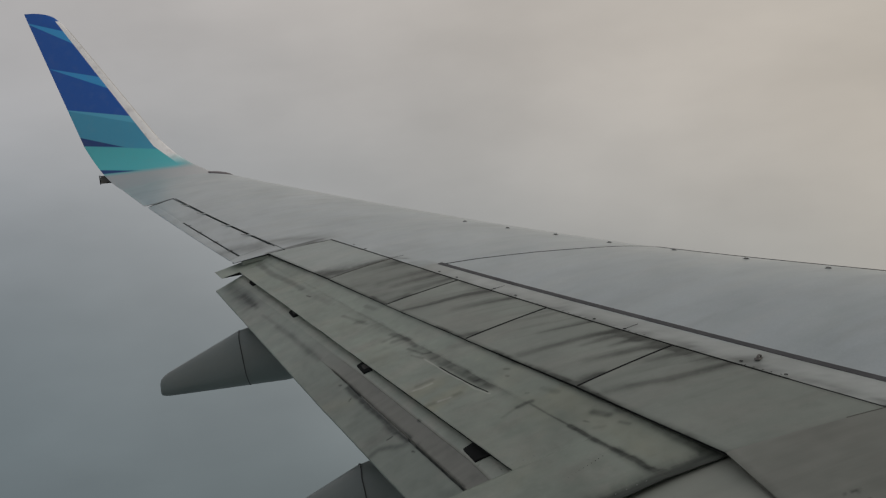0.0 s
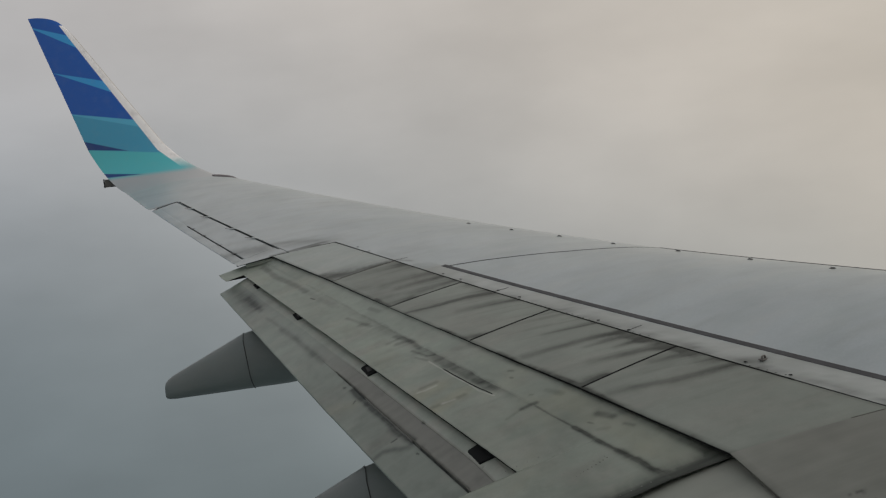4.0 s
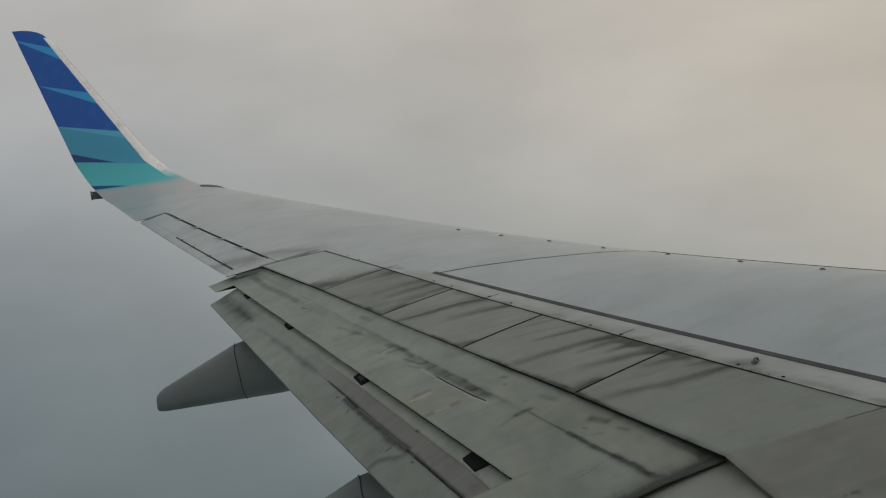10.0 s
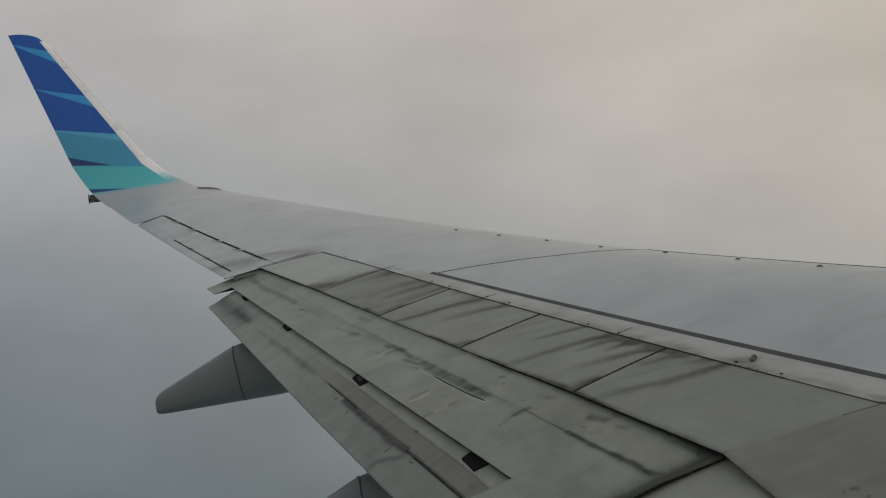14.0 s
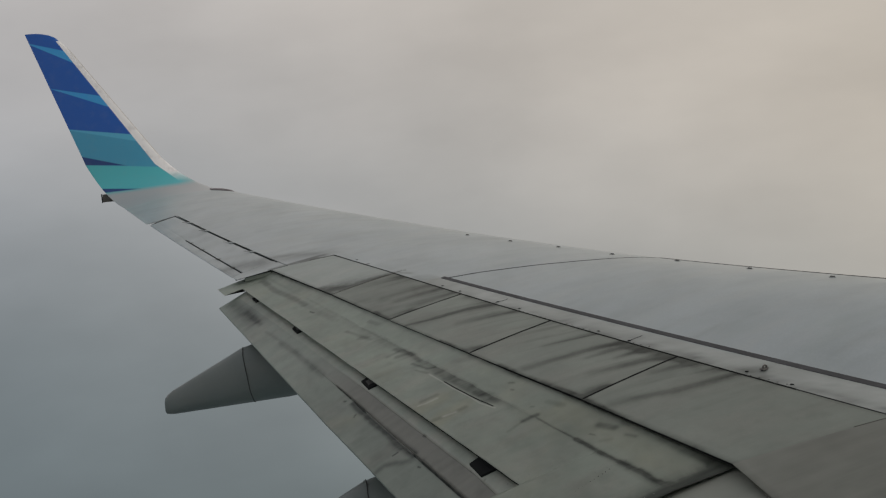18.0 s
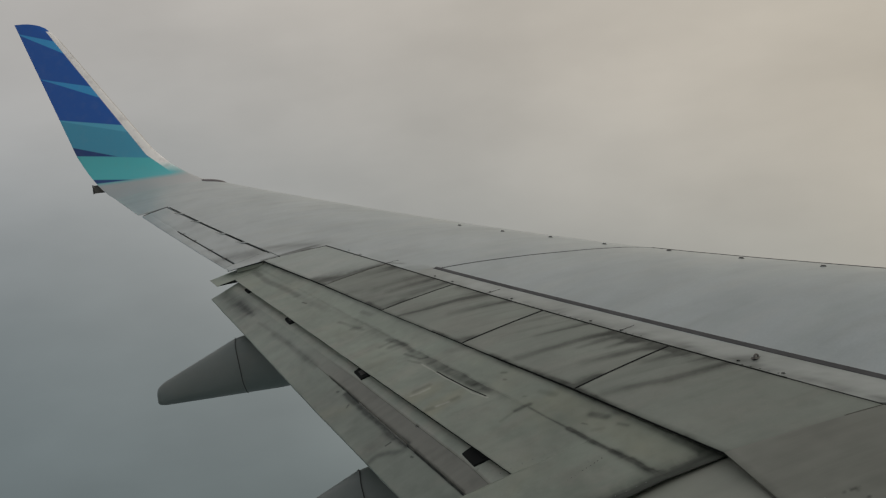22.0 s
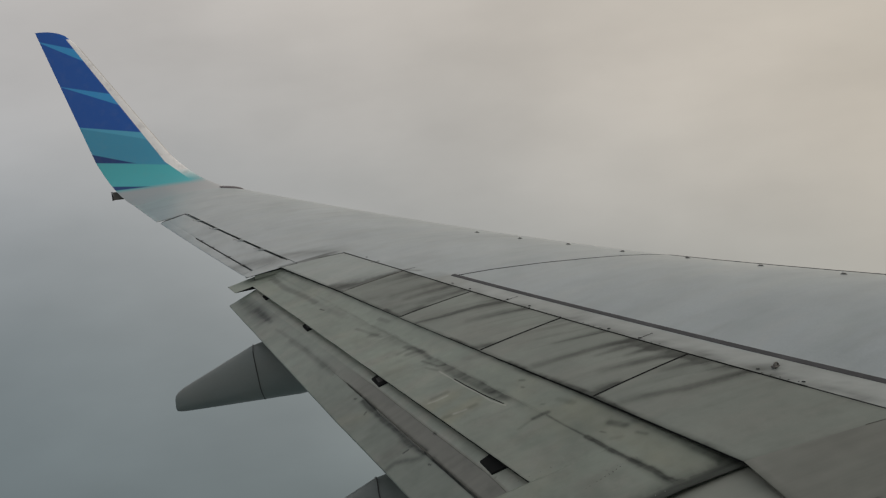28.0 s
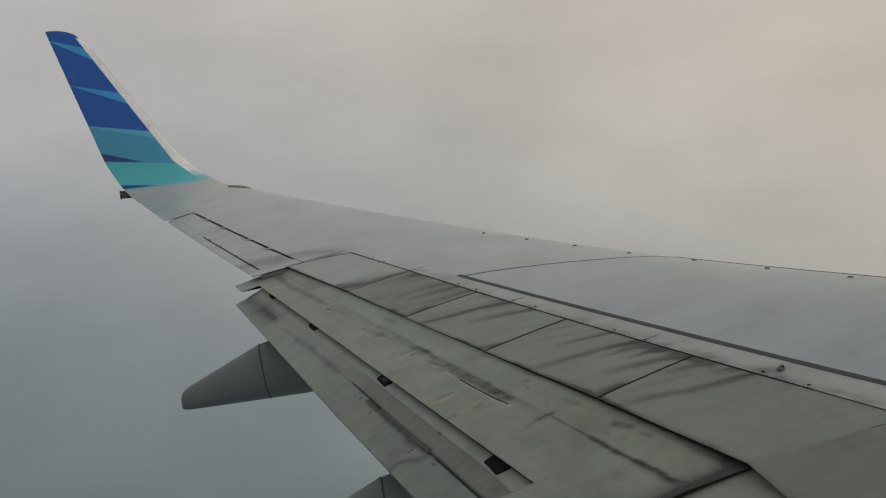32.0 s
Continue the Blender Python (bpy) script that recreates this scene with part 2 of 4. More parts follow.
def winglet_paint():
    """White leading edge and slanting navy, blue, teal and turquoise bands."""
    m, nt, b = material("banded_winglet_paint", 0.34)
    tc = nt.nodes.new("ShaderNodeTexCoord")
    sp = nt.nodes.new("ShaderNodeSeparateXYZ")
    nt.links.new(tc.outputs["Object"], sp.inputs[0])

    def op(kind, a, b2, clamp=False):
        n = nt.nodes.new("ShaderNodeMath")
        n.operation, n.use_clamp = kind, clamp
        for i, v in ((0, a), (1, b2)):
            if isinstance(v, (int, float)):
                n.inputs[i].default_value = v
            else:
                nt.links.new(v, n.inputs[i])
        return n.outputs[0]

    X, Z = sp.outputs["X"], sp.outputs["Z"]

    def above(x0, z0, x1, z1, soft=0.006):
        k = (z1 - z0) / (x1 - x0)
        d = op("SUBTRACT", Z, op("ADD", op("MULTIPLY", X, k), z0 - k * x0))
        return op("ADD", op("DIVIDE", d, soft * 2), 0.5, True)

    def between(lo, hi):
        return op("MULTIPLY", above(*lo), op("SUBTRACT", 1.0, above(*hi)))

    deep = (0.006, 0.045, 0.20)
    navy, blue, sky, teal, turq = (0.003, 0.095, 0.43), (0.035, 0.33, 0.70), (0.09, 0.43, 0.63), (0.055, 0.325, 0.51), (0.08, 0.48, 0.53)
    wing = (0.43, 0.444, 0.452)
    edge = op("SUBTRACT", 1.0, op("DIVIDE", op("ADD", X, 2.46), 0.30), True)
    col = mix(nt, op("MULTIPLY", above(-3.516, 1.838, -2.2, 1.872, 0.03), edge), wing, turq)
    col = mix(nt, between((-3.53, 1.86, -3.0, 1.862), (-3.549, 1.925, -2.99, 1.862)), col, deep)
    col = mix(nt, above(-3.729, 2.282, -2.718, 2.145), col, teal)
    col = mix(nt, between((-3.729, 2.282, -3.175, 2.216), (-3.779, 2.41, -3.175, 2.216)), col, deep)
    col = mix(nt, above(-3.918, 2.805, -2.998, 2.548), col, sky)
    col = mix(nt, above(-3.918, 2.818, -3.057, 2.654), col, navy)
    col = mix(nt, between((-4.126, 3.438, -3.329, 3.083), (-4.126, 3.438, -3.46, 3.265)), col, blue)
    col = mix(nt, between((-4.34, 4.106, -3.777, 3.787), (-4.34, 4.123, -3.931, 3.990)), col, blue)
    rise = op("SUBTRACT", Z, 2.14)
    border = op("MAXIMUM", op("SUBTRACT", op("MULTIPLY", rise, -0.622), 2.742), op("SUBTRACT", op("MULTIPLY", rise, -1.137), 2.715))
    lead = op("ADD", op("DIVIDE", op("SUBTRACT", X, border), 0.012), 0.5, True)
    up = op("MULTIPLY", above(-3.5, 1.99, -2.5, 1.99, 0.08), op("SUBTRACT", 1.0, above(-4.4, 4.15, -3.9, 4.13)))
    worn = node(nt, "ShaderNodeTexNoise", Scale=9.0, Detail=6.0)
    nt.links.new(tc.outputs["Object"], worn.inputs["Vector"])
    strip = mix(nt, ramp(nt, worn.outputs["Fac"], 0.5, 0.68), (0.90, 0.885, 0.885), (0.78, 0.76, 0.755))
    col = mix(nt, op("MULTIPLY", lead, up), col, strip)
    # shaded far side of the leading edge, painted as a thin grey line
    edge_shade = op("ADD", op("DIVIDE", op("SUBTRACT", X, op("SUBTRACT", op("MULTIPLY", Z, -0.658), 1.192)), 0.008), 0.5, True)
    col = mix(nt, op("MULTIPLY", edge_shade, op("MULTIPLY", up, above(-4.4, 2.3, -2.0, 2.3, 0.1))), col, (0.52, 0.50, 0.48))
    n = node(nt, "ShaderNodeTexNoise", Scale=9.0, Detail=6.0)
    nt.links.new(tc.outputs["Object"], n.inputs["Vector"])
    col = mix(nt, ramp(nt, n.outputs["Fac"], 0.5, 0.85, hi=(0.08, 0.08, 0.08, 1)), col, (0.3, 0.31, 0.31))
    nt.links.new(col, b.inputs["Base Color"])
    return m


WINGLET = winglet_paint()


# ---- the wing's form: x towards the nose, y outboard from the fuselage's middle, z up ----
BEND = 0.556


def lead(y):
    return 3.81 - (y - 5.8) * 0.523


def trail(y):
    return -(y - 5.8) * 0.298


def thick(y):
    return float(np.interp(y, (2, 5.8, 9, 17.2), (0.15, 0.14, 0.125, 0.105)))


def half(f, t):
    return 5 * t * (0.2969 * math.sqrt(f) - 0.126 * f - 0.3516 * f * f + 0.2843 * f ** 3 - 0.1015 * f ** 4)


def camber(f):
    return 0.06 * (f - f * f)


def fullness(y):
    """The fuller nose of the inboard wing."""
    return min(0.036 + 0.046 * (9.7 - y), 0.18) if y < 9.7 else 0.036 * max(0, (11.6 - y) / 1.9)


def top(f, y, side=1):
    """Height of the wing's upper (or, with side -1, lower) skin at chord fraction f."""
    f = min(max(f, 0.0), 1.0)
    c = lead(y) - trail(y)
    z = math.tan(radians(6)) * (y - 5.8) + BEND * ((max(y, 2) - 2) / 15) ** 2
    swell = fullness(y) * math.sin(math.pi * min(f / 0.6, 1)) if side > 0 else 0
    return z + c * (side * half(f, thick(y)) + camber(f)) + math.tan(radians(1)) * c * (1 - f) + swell


def at_xy(x, y):
    """Height of the upper skin over the plan's point."""
    return top((lead(y) - x) / (lead(y) - trail(y)), y)


def at_f(f, y):
    return lead(y) - f * (lead(y) - trail(y))


# ---- building helpers ----
def part(name, bm, mat, parent, label="", smooth=True, kind=""):
    me = bpy.data.meshes.new(name)
    bmesh.ops.recalc_face_normals(bm, faces=bm.faces)
    bm.to_mesh(me)
    bm.free()
    for m in mat if isinstance(mat, (list, tuple)) else [mat]:
        me.materials.append(m)
    if smooth:
        me.shade_smooth()
        me.set_sharp_from_angle(angle=radians(32))
    ob = new(name, me)
    ob.parent = parent
    if label or kind:
        tagged(ob, label, kind=kind)
    return ob


WEAR = ("grime", "chip", "olive", "brown")


def sheet(point, nu, nv, depth, grime=None, bm=None):
    """A solid panel: point(u, v) gives its upper face, depth its thickness. grime(u, v, p) gives 0 to 1, or a dict of
    several kinds of wear.
    """
    bm = bm or bmesh.new()
    for wear in WEAR:
        bm.verts.layers.float.get(wear) or bm.verts.layers.float.new(wear)
    lay = {wear: bm.verts.layers.float[wear] for wear in WEAR}
    up, dn = [], []
    for i in range(nu + 1):
        a, b = [], []
        for j in range(nv + 1):
            u, v = i / nu, j / nv
            p = Vector(point(u, v))
            g = grime(u, v, p) if grime else 0.0
            g = g if isinstance(g, dict) else {"grime": g}
            edge = i in (0, nu) or j in (0, nv)
            for row, q in ((a, p - Vector((0, 0, 0.0015 if edge else 0))), (b, p - Vector((0, 0, depth(u, v) if callable(depth) else depth)))):
                vert = bm.verts.new(q)
                for wear, amount in g.items():
                    vert[lay[wear]] = min(max(amount, 0.0), 1.0)
                row.append(vert)
        up.append(a)
        dn.append(b)
    F = bm.faces.new
    for i in range(nu):
        for j in range(nv):
            F((up[i][j], up[i][j + 1], up[i + 1][j + 1], up[i + 1][j]))
            F((dn[i][j], dn[i + 1][j], dn[i + 1][j + 1], dn[i][j + 1]))
    for i in range(nu):
        F((up[i][0], up[i + 1][0], dn[i + 1][0], dn[i][0]))
        F((up[i][nv], dn[i][nv], dn[i + 1][nv], up[i + 1][nv]))
    for j in range(nv):
        F((up[0][j], dn[0][j], dn[0][j + 1], up[0][j + 1]))
        F((up[nu][j], up[nu][j + 1], dn[nu][j + 1], dn[nu][j]))
    return bm


def quad(corners, height, inset=0.0):
    """point(u, v) over a plan quad: corners front-outer, front-inner, aft-inner, aft-outer; u runs inboard, v aft."""
    c = [Vector(p) for p in corners]
    if inset:
        mid = sum(c, Vector((0, 0))) / 4
        c = [p + (mid - p).normalized() * inset for p in c]

    def point(u, v):
        p = (c[0] * (1 - u) + c[1] * u) * (1 - v) + (c[3] * (1 - u) + c[2] * u) * v
        return p.x, p.y, height(p.x, p.y)
    return point


def box(bm, centre, size, turn=0.0, taper=1.0, tilt=0.0):
    m = pose(*centre, 0, tilt, turn)
    vs = []
    for z in (-0.5, 0.5):
        k = taper if z > 0 else 1.0
        for x, y in ((-0.5, -0.5), (0.5, -0.5), (0.5, 0.5), (-0.5, 0.5)):
            vs.append(bm.verts.new(m @ Vector((x * size[0] * k, y * size[1] * k, z * size[2]))))
    for f in ((0, 3, 2, 1), (4, 5, 6, 7), (0, 1, 5, 4), (1, 2, 6, 5), (2, 3, 7, 6), (3, 0, 4, 7)):
        bm.faces.new([vs[i] for i in f])
    return bm


def ribbon(points, width, height, lift=0.003, steps=12):
    """A thin raised strip along plan points (a smooth line), lying on the surface."""
    pts = []
    for a, b in zip(points, points[1:]):
        pts += [Vector(a).lerp(Vector(b), k / steps) for k in range(steps)]
    pts.append(Vector(points[-1]))
    bm = bmesh.new()
    rows = []
    for i, p in enumerate(pts):
        d = (pts[min(i + 1, len(pts) - 1)] - pts[max(i - 1, 0)]).normalized()
        s = Vector((-d.y, d.x)) * width / 2
        rows.append([bm.verts.new((q.x, q.y, height(q.x, q.y) + h)) for q, h in ((p - s, -0.004), (p - s, lift), (p + s, lift), (p + s, -0.004))])
    for a, b in zip(rows, rows[1:]):
        for j in range(3):
            bm.faces.new((a[j], a[j + 1], b[j + 1], b[j]))
    bm.faces.new(rows[0])
    bm.faces.new(rows[-1][::-1])
    return bm


def fbm(x, y, s=0.0):
    return noise.fractal(Vector((x, y, s)), 0.6, 2.0, 4)


# ---- soot, scratches, worn paint and some painted shade: panel, kind of wear, strength, half width, and its line over the plan ----
MARKS = {}


def mark(panel, wear, strength, width, *line):
    if panel.startswith("spoiler") and panel != "spoiler_1":     # soot starts at the hinge and thins out aft
        (ax, ay), (bx, by) = line[0], line[1]
        k = 0.035 / math.hypot(ax - bx, ay - by)
        line = ((ax + (ax - bx) * k, ay + (ay - by) * k), *line[1:])
    MARKS.setdefault(panel, []).append((wear, strength, width, line, min(p[0] for p in line) - width * 2.2, max(p[0] for p in line) + width * 2.2,
                                        min(p[1] for p in line) - width * 2.2, max(p[1] for p in line) + width * 2.2))


def marks_at(panel, x, y):
    """The wear and painted shade of all marks of a panel at a place, broken up along the airflow."""
    got = {}
    rag = None
    for wear, strength, width, line, x0, x1, y0, y1 in MARKS.get(panel, ()):
        if not (x0 < x < x1 and y0 < y < y1):
            continue
        if rag is None:
            rag = fbm(x * 9, y * 8, 4.5), fbm(x * 3, y * 8, 8.5), fbm(x * 26, y * 22, 2.5)
        best, along = 9.0, 0.0
        for i, ((ax, ay), (bx, by)) in enumerate(zip(line, line[1:])):
            dx, dy = bx - ax, by - ay
            t = min(max(((x - ax) * dx + (y - ay) * dy) / (dx * dx + dy * dy), 0.0), 1.0)
            d = math.hypot(x - ax - dx * t, y - ay - dy * t)
            if d < best:
                best, along = d, (i + t) / (len(line) - 1)
        if panel.startswith("spoiler") and panel != "spoiler_1":
            strength *= 1.15 - 0.75 * along
        d = best / width + (0.25 * rag[0] + 0.15 * rag[2] if width < 0.02 else 0.22 * rag[0] + 0.06 * rag[2])
        fall = math.exp(-max(d, 0.0) ** (3.0 if width < 0.012 or panel == "main_flap" and width > 0.02 else 2.2))
        got[wear] = 1 - (1 - got.get(wear, 0.0)) * (1 - min(strength * fall * (0.9 + 0.22 * rag[1]), 0.97))
    return got


# spoiler 1
mark("spoiler_1", "grime", 0.72, 0.0850, (-0.389, 10.376), (-0.553, 10.368), (-0.795, 10.372), (-1.015, 10.498))
mark("spoiler_1", "grime", 0.42, 0.1700, (-0.634, 10.368), (-0.932, 10.442))
# spoiler 2
mark("spoiler_2", "grime", 0.49, 0.1408, (-0.343, 10.265), (-0.502, 10.283))
mark("spoiler_2", "grime", 0.39, 0.0616, (-0.237, 9.823), (-0.405, 9.834), (-0.591, 9.823))
mark("spoiler_2", "grime", 0.53, 0.0671, (-0.158, 9.688), (-0.294, 9.689), (-0.475, 9.697))
mark("spoiler_2", "grime", 0.45, 0.0562, (-0.107, 9.502), (-0.245, 9.488), (-0.422, 9.493))
mark("spoiler_2", "grime", 0.84, 0.0267, (-0.073, 9.391), (-0.207, 9.386))
mark("spoiler_2", "grime", 0.77, 0.0153, (-0.207, 9.386), (-0.505, 9.356))
mark("spoiler_2", "grime", 0.7, 0.0767, (-0.509, 9.336), (-0.610, 9.339))
mark("spoiler_2", "grime", 0.35, 0.0185, (-0.691, 9.561), (-0.638, 9.387))
# spoiler 3
mark("spoiler_3", "grime", 0.98, 0.0204, (0.079, 9.010), (-0.107, 9.062), (-0.306, 9.056), (-0.536, 9.108))
mark("spoiler_3", "grime", 0.7, 0.0146, (-0.094, 9.054), (-0.381, 9.104))
mark("spoiler_3", "grime", 0.39, 0.0629, (0.039, 9.019), (-0.194, 9.054), (-0.468, 9.093))
mark("spoiler_3", "grime", 0.59, 0.0438, (0.186, 8.736), (-0.005, 8.796), (-0.213, 8.846))
mark("spoiler_3", "grime", 0.31, 0.0495, (-0.011, 9.280), (0.049, 9.113))
mark("spoiler_3", "grime", 0.59, 0.0372, (-0.201, 8.292), (-0.296, 8.357))
mark("spoiler_3", "grime", 0.35, 0.0095, (-0.377, 8.601), (-0.291, 8.347))
# spoiler 4
mark("spoiler_4", "grime", 0.39, 0.0313, (0.472, 7.953), (0.328, 7.972), (0.157, 7.989))
mark("spoiler_4", "grime", 0.77, 0.0378, (0.573, 7.682), (0.423, 7.721), (0.282, 7.736), (-0.037, 7.759))
mark("spoiler_4", "grime", 0.45, 0.0240, (0.587, 7.610), (0.424, 7.628), (0.303, 7.626))
mark("spoiler_4", "grime", 0.55, 0.0260, (0.628, 7.478), (0.518, 7.501), (0.447, 7.500))
mark("spoiler_4", "grime", 0.67, 0.0382, (0.702, 7.271), (0.571, 7.345), (0.421, 7.376), (0.271, 7.408))
mark("spoiler_4", "grime", 0.85, 0.0520, (0.604, 7.563), (0.695, 7.306))
mark("spoiler_4", "grime", 0.75, 0.0490, (0.224, 7.180), (0.110, 7.190))
mark("spoiler_4", "grime", 0.7, 0.0260, (0.105, 7.160), (-0.010, 7.520))
mark("spoiler_5", "grime", 0.8, 0.0300, (0.110, 7.120), (0.150, 6.990))
mark("spoiler_4", "grime", 0.56, 0.0203, (0.155, 7.156), (0.100, 7.175))
# spoiler 5
mark("spoiler_5", "grime", 0.90, 0.0380, (0.719, 7.221), (0.759, 7.099))
mark("spoiler_5", "grime", 0.59, 0.0356, (0.739, 7.128), (0.636, 7.150), (0.540, 7.164))
mark("spoiler_5", "grime", 0.5, 0.0489, (0.823, 6.974), (0.740, 7.000))
mark("spoiler_5", "grime", 0.50, 0.0348, (0.875, 6.845), (0.773, 6.858), (0.649, 6.868), (0.526, 6.883), (0.337, 6.947), (0.217, 6.972))
mark("spoiler_5", "grime", 0.49, 0.0126, (0.171, 6.943), (0.213, 6.808))
# main flap
mark("main_flap", "grime", 0.42, 0.0279, (-1.509, 11.568), (-1.401, 11.094), (-1.245, 10.652), (-1.182, 10.417))
mark("main_flap", "grime", 0.15, 0.0298, (-1.191, 10.502), (-1.098, 10.119), (-0.977, 9.812))
mark("main_flap", "grime", 0.7, 0.0082, (-1.159, 10.227), (-1.133, 10.167))
mark("main_flap", "grime", 0.32, 0.0170, (-0.940, 9.507), (-0.851, 9.302), (-0.798, 9.178))
mark("main_flap", "grime", 0.28, 0.0202, (-0.762, 9.514), (-0.709, 9.383))
mark("main_flap", "grime", 0.4, 0.0227, (-0.671, 8.845), (-0.593, 8.679), (-0.560, 8.504))
mark("main_flap", "grime", 0.3, 0.0240, (-0.868, 9.282), (-0.817, 9.243))
mark("main_flap", "grime", 0.5, 0.0274, (-0.682, 8.706), (-0.605, 8.686))
mark("main_flap", "grime", 0.3, 0.0187, (-0.738, 8.772), (-0.668, 8.783))
mark("main_flap", "grime", 0.4, 0.0127, (-0.612, 8.508), (-0.540, 8.346), (-0.494, 8.323))
mark("main_flap", "grime", 0.3, 0.0101, (-0.609, 8.390), (-0.552, 8.290))
mark("main_flap", "grime", 0.28, 0.0278, (-0.351, 7.771), (-0.290, 7.685), (-0.273, 7.574))
mark("main_flap", "grime", 1.0, 0.0046, (-0.485, 8.075), (-0.451, 7.955), (-0.417, 7.844), (-0.370, 7.697), (-0.309, 7.529))
mark("main_flap", "chip", 0.48, 0.0053, (-0.545, 8.264), (-0.495, 8.089), (-0.456, 7.935), (-0.399, 7.770), (-0.364, 7.627), (-0.305, 7.500))
mark("main_flap", "chip", 0.42, 0.0116, (-0.687, 7.899), (-0.635, 7.890), (-0.572, 7.900))
mark("main_flap", "grime", 0.25, 0.0206, (-0.661, 7.937), (-0.563, 7.944))
mark("main_flap", "chip", 0.48, 0.0145, (-0.581, 7.646), (-0.512, 7.642))
mark("main_flap", "olive", 0.5, 0.0862, (-0.664, 7.866), (-0.553, 7.881))
mark("main_flap", "olive", 0.5, 0.0740, (-0.619, 7.631), (-0.455, 7.686))
mark("main_flap", "grime", 0.28, 0.0229, (-0.638, 7.650), (-0.524, 7.641), (-0.451, 7.654))
mark("main_flap", "grime", 0.4, 0.0201, (-0.133, 7.241), (-0.213, 7.235))
mark("main_flap", "grime", 0.2, 0.0107, (-0.213, 7.235), (-0.314, 7.191))
mark("main_flap", "grime", 0.15, 0.0279, (-0.374, 8.285), (-0.242, 8.190))
mark("main_flap", "grime", 0.4, 0.0090, (-0.158, 7.710), (-0.135, 7.687))
mark("main_flap", "grime", 0.4, 0.0075, (-0.170, 7.628), (-0.161, 7.611))
mark("main_flap", "grime", 0.35, 0.0070, (-0.132, 7.351), (-0.119, 7.338))
mark("main_flap", "grime", 0.15, 0.0508, (-0.728, 8.521), (-0.857, 8.528))
mark("main_flap", "grime", 0.15, 0.0564, (-0.784, 8.823), (-0.934, 8.813))
mark("main_flap", "grime", 0.35, 0.0071, (-0.142, 7.213), (-0.092, 7.032), (-0.037, 6.850))
mark("main_flap", "grime", 0.8, 0.0140, (-0.037, 6.850), (0.021, 6.646), (0.067, 6.508))
mark("main_flap", "grime", 1, 0.0190, (0.067, 6.508), (0.112, 6.377), (0.144, 6.251), (0.192, 6.147))
mark("main_flap", "grime", 0.2, 0.0234, (-0.009, 6.756), (0.084, 6.403), (0.133, 6.225))
mark("main_flap", "grime", 0.22, 0.0204, (-0.039, 7.321), (0.016, 7.217))
mark("main_flap", "grime", 0.48, 0.0251, (0.102, 6.884), (0.158, 6.797))
mark("main_flap", "grime", 0.36, 0.0124, (0.180, 6.696), (0.212, 6.647))
mark("main_flap", "grime", 0.4, 0.0064, (0.038, 6.842), (0.054, 6.814))
mark("main_flap", "grime", 0.15, 0.0130, (0.058, 6.743), (0.110, 6.717))
mark("main_flap", "grime", 0.6, 0.0220, (0.180, 6.125), (0.260, 6.130), (0.420, 6.090))
mark("main_flap", "grime", 0.5, 0.0400, (0.400, 6.110), (0.440, 6.180))
mark("main_flap", "olive", 0.26, 0.0799, (0.009, 7.198), (0.106, 6.810), (0.271, 6.296))
mark("main_flap", "brown", 0.6, 0.0060, (0.211, 6.303), (0.226, 6.283))
mark("main_flap", "brown", 0.5, 0.0062, (0.225, 6.260), (0.238, 6.245))
mark("main_flap", "grime", 0.3, 0.0142, (0.241, 6.171), (0.307, 6.169), (0.376, 6.145))
mark("main_flap", "grime", 0.7, 0.0083, (0.382, 6.186), (0.414, 6.172))
# aft flap
mark("aft_flap", "grime", 0.49, 0.0575, (-1.800, 11.480), (-1.715, 11.180), (-1.600, 10.750))
mark("aft_flap", "grime", 0.52, 0.0245, (-1.672, 11.070), (-1.563, 10.632))
mark("aft_flap", "grime", 0.26, 0.0136, (-1.532, 10.428), (-1.426, 10.083))
mark("aft_flap", "grime", 0.45, 0.0230, (-1.427, 10.062), (-1.330, 9.710), (-1.243, 9.368), (-1.171, 9.098))
mark("aft_flap", "grime", 0.65, 0.0040, (-1.094, 8.817), (-1.037, 8.585))
# next mark: shade on the low side of the groove's step, painted on
mark("aft_flap", "grime", 0.9, 0.0200, (-1.035, 8.515), (-0.976, 8.263), (-0.907, 7.994), (-0.844, 7.742), (-0.789, 7.551))
mark("aft_flap", "grime", 0.22, 0.0199, (-0.890, 7.818), (-0.838, 7.651), (-0.764, 7.446))
# next mark: the softer inboard end of that painted shade
mark("aft_flap", "grime", 0.59, 0.0092, (-0.764, 7.444), (-0.706, 7.202), (-0.663, 7.020), (-0.624, 6.857))
mark("aft_flap", "grime", 1, 0.0060, (-0.900, 7.685), (-0.869, 7.686))
mark("aft_flap", "grime", 1, 0.0056, (-0.795, 7.432), (-0.785, 7.414))
mark("aft_flap", "grime", 0.78, 0.0067, (-1.046, 8.347), (-1.031, 8.364))
mark("aft_flap", "grime", 0.78, 0.0071, (-1.084, 8.607), (-1.071, 8.583))
mark("aft_flap", "grime", 0.42, 0.0246, (-1.013, 7.623), (-0.958, 7.637), (-0.897, 7.589), (-0.817, 7.522))
mark("aft_flap", "grime", 0.65, 0.0054, (-0.713, 7.675), (-0.697, 7.636))
mark("aft_flap", "grime", 0.65, 0.0047, (-0.560, 7.096), (-0.552, 7.083))
mark("aft_flap", "grime", 0.65, 0.0051, (-0.525, 6.966), (-0.517, 6.956))
mark("aft_flap", "chip", 0.48, 0.0040, (-0.969, 8.309), (-0.894, 7.994), (-0.839, 7.763), (-0.794, 7.574))
mark("aft_flap", "olive", 0.35, 0.0641, (-1.210, 8.432), (-1.045, 8.313))
